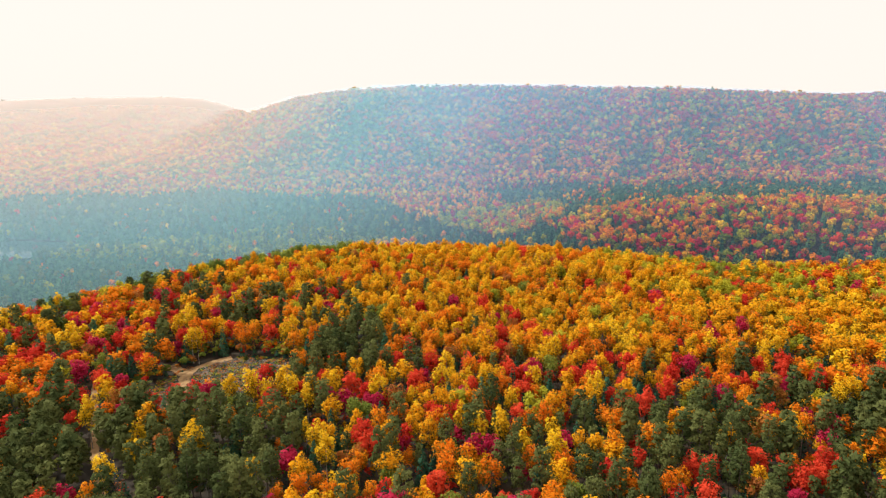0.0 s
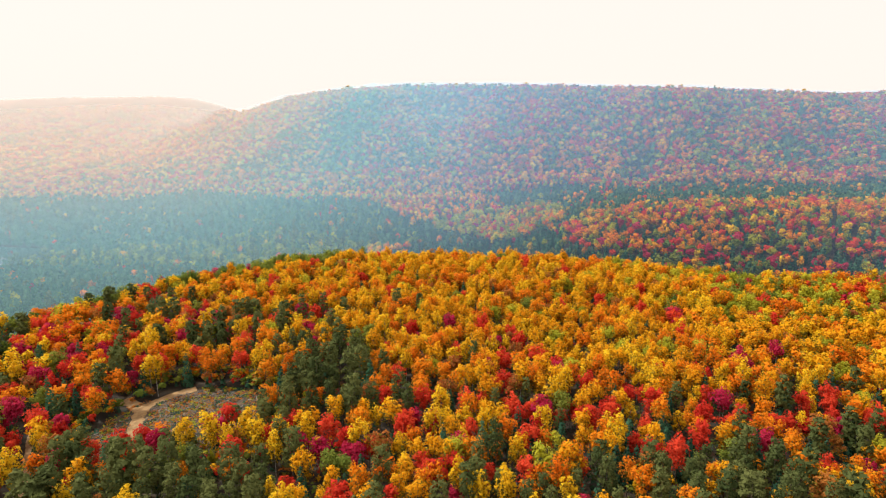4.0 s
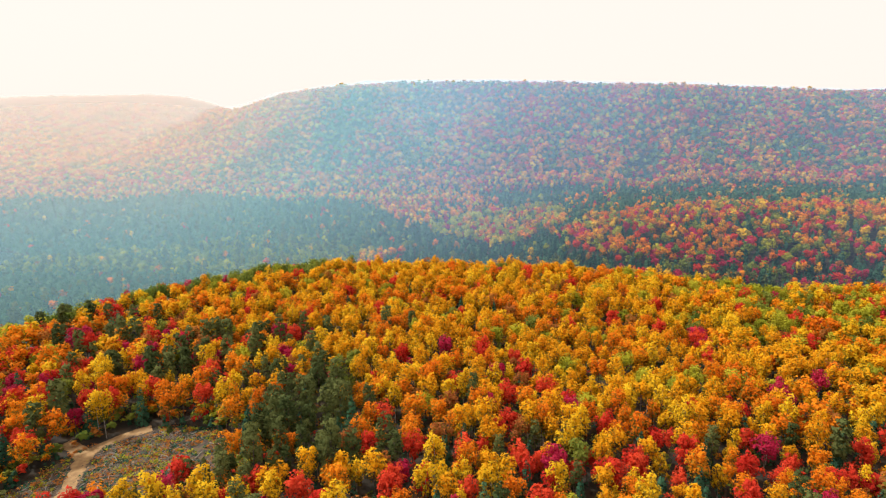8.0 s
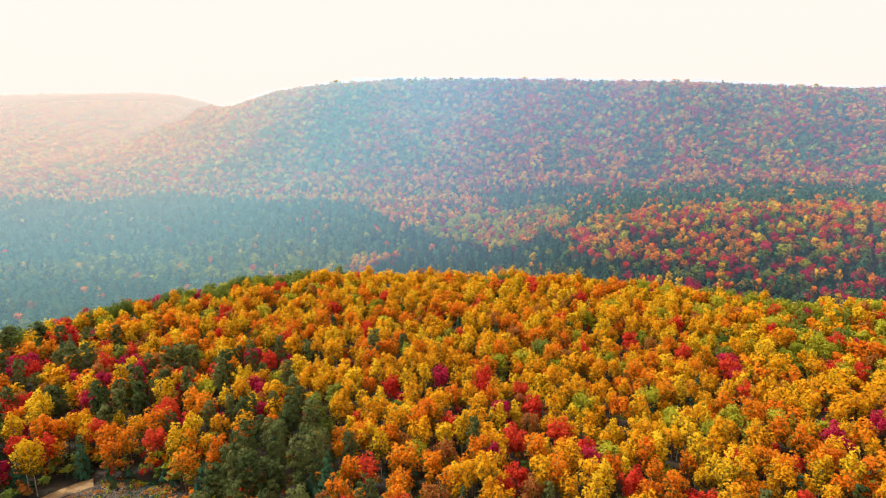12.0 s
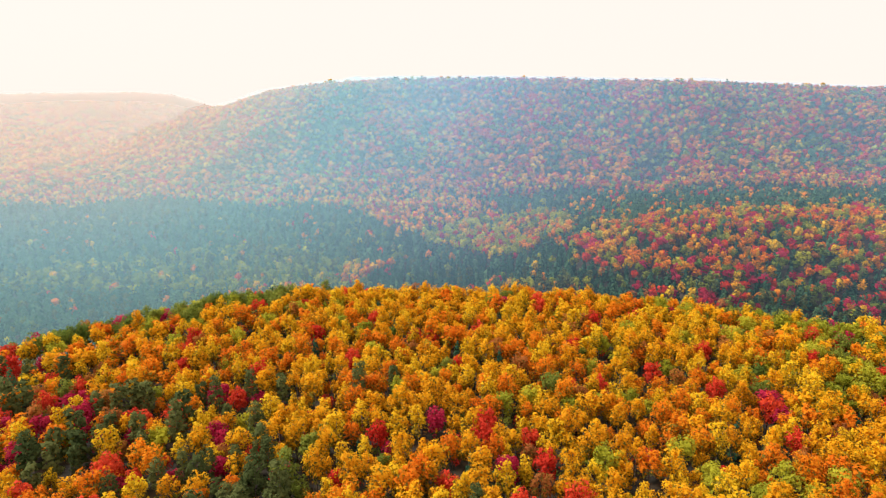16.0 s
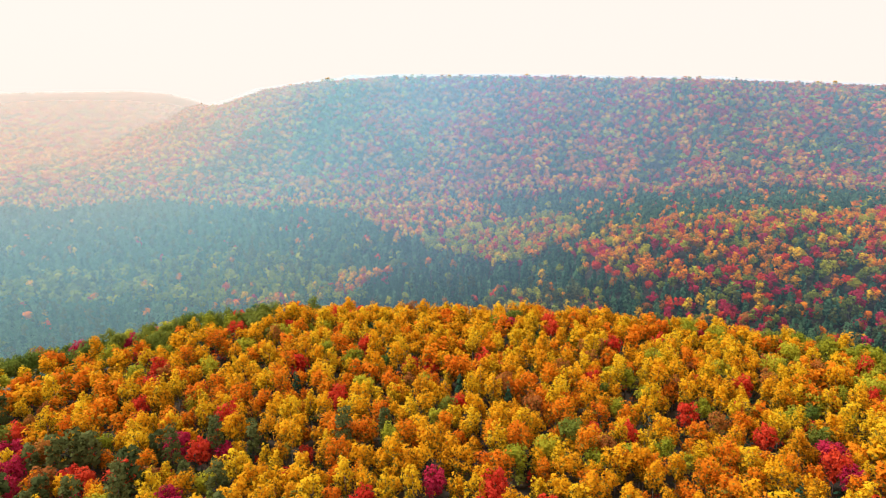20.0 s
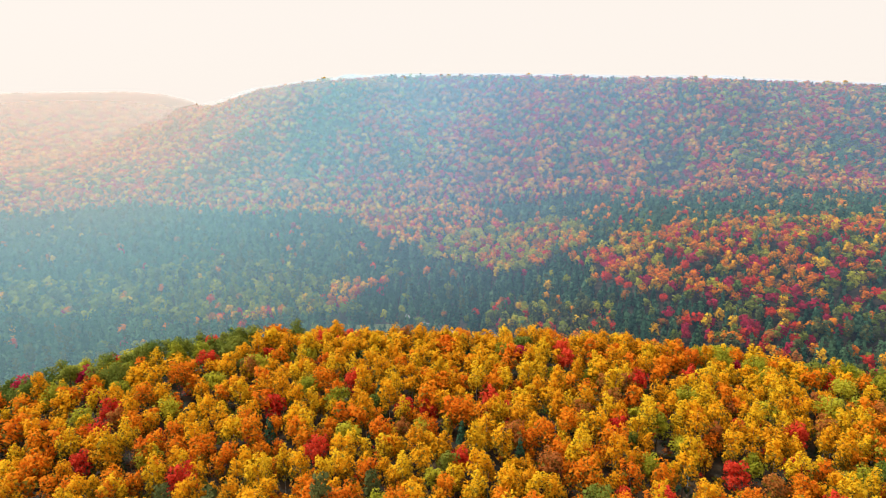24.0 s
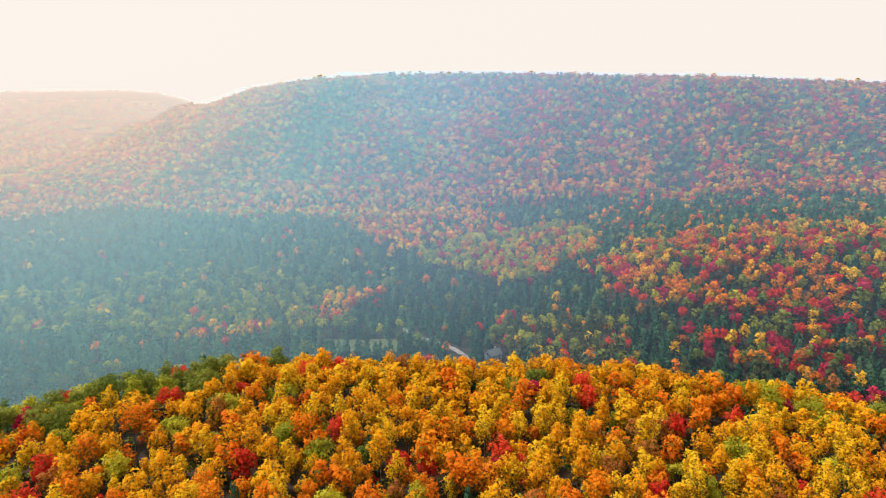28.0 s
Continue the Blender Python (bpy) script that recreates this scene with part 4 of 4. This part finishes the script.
def pond(x, y, rx, ry):
    """A small still lake between the conifers."""
    r = np.random.RandomState(71)
    a = np.linspace(0, 2 * math.pi, 64, endpoint=False)
    edge = 1 + 0.06 * np.sin(3 * a + 1) + 0.04 * np.sin(7 * a) + 0.02 * r.uniform(-1, 1, 64)
    px, py = x + rx * edge * np.cos(a), y + ry * edge * np.sin(a)
    level = float(np.max(height(np.r_[x, px, (x + px) / 2], np.r_[y, py, (y + py) / 2]))) + 0.1
    verts = np.concatenate([[(x, y, level)], np.stack([px, py, np.full(64, level)], 1), np.stack([px, py, np.full(64, level - 4.0)], 1)])
    i = np.arange(64)
    j = (i + 1) % 64
    faces = np.concatenate([np.stack([0 * i, 1 + i, 1 + j], 1), np.stack([1 + i, 65 + i, 65 + j], 1), np.stack([1 + i, 65 + j, 1 + j], 1)])
    tagged(mesh_object("water", verts, faces, [WATER]), "pale still pond among the valley conifers", "pond", kind="structure")


pond(-520, 648, 74, 58)


def outcrop(x, y, w, d, h, seed, lift=0.0):
    """A bare rock face showing between the trees on the slope."""
    r = np.random.RandomState(seed)
    n = 9
    gx, gy = np.meshgrid(np.linspace(-w / 2, w / 2, n), np.linspace(-d / 2, d / 2, n))
    edge = np.clip(1.15 - np.maximum(np.abs(gx) / (w / 2), np.abs(gy) / (d / 2)), 0, 1) ** 0.5
    z = height(x + gx, y + gy) + lift + edge * h * (0.75 + 0.35 * r.uniform(size=gx.shape)) - 1
    i = (np.arange(n - 1)[:, None] * n + np.arange(n - 1)).ravel()
    ob = mesh_object("rock_outcrop", np.stack([x + gx, y + gy, z], -1).reshape(-1, 3), np.stack([i, i + 1, i + n + 1, i + n], 1), [CLIFF])
    tagged(ob, "pale grey bare rock showing on the wooded slope", "rock", "rocks on the mountain")


for k, (x, y, w, d, h) in enumerate([(5, 1083, 16, 14, 13), (-6, 1070, 10, 10, 13), (14, 1062, 9, 9, 12), (-398, 1285, 26, 22, 12), (-376, 1310, 22, 20, 12), (180, 1090, 12, 10, 12)]):
    outcrop(x, y, w, d, h, 90 + k)

# ---- sheets painted as distance haze over the valley and the mountains ----
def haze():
    """Thin stand-in sheets for distance haze, one over the other, just above the tree tops, from behind the near hill
    up to the brows; laid out by bearing from the end of the flight, they span the hollows behind the spurs so that a
    line of sight meets each once.
    """
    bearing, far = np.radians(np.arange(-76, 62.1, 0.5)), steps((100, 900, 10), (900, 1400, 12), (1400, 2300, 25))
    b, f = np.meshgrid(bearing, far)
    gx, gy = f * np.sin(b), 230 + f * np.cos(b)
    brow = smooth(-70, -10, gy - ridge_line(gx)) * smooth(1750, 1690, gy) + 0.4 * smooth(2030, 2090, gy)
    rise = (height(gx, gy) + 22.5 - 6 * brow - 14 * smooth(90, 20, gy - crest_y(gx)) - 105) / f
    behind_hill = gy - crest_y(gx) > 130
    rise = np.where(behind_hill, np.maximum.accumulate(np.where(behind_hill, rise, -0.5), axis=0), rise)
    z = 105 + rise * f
    # haze painted by distance from mid-flight, thicker and paler to the left
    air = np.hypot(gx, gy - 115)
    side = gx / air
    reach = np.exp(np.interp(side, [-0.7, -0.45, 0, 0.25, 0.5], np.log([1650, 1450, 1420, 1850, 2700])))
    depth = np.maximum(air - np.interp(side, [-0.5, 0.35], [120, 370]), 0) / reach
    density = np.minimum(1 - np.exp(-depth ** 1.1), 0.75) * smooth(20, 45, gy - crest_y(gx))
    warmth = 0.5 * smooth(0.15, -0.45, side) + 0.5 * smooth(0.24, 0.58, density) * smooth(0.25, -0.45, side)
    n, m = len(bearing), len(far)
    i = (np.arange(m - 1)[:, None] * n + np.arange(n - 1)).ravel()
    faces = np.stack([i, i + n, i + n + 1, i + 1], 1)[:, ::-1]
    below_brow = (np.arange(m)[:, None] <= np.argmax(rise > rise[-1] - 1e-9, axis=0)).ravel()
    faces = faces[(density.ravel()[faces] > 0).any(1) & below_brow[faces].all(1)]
    up = np.tile((0.0, 0.0, 1.0), (n * m, 1))
    mat = haze_material()
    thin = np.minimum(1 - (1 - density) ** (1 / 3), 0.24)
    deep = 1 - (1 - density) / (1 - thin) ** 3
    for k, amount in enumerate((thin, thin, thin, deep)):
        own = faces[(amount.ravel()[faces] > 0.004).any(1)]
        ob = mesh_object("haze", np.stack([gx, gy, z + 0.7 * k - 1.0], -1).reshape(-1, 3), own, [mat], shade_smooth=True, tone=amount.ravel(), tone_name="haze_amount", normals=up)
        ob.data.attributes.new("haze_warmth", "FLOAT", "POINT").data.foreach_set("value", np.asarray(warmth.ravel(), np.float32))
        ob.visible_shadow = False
        tagged(ob, "thin pale sheet painted as distance haze over the valley", "haze", "haze layers", kind="structure")


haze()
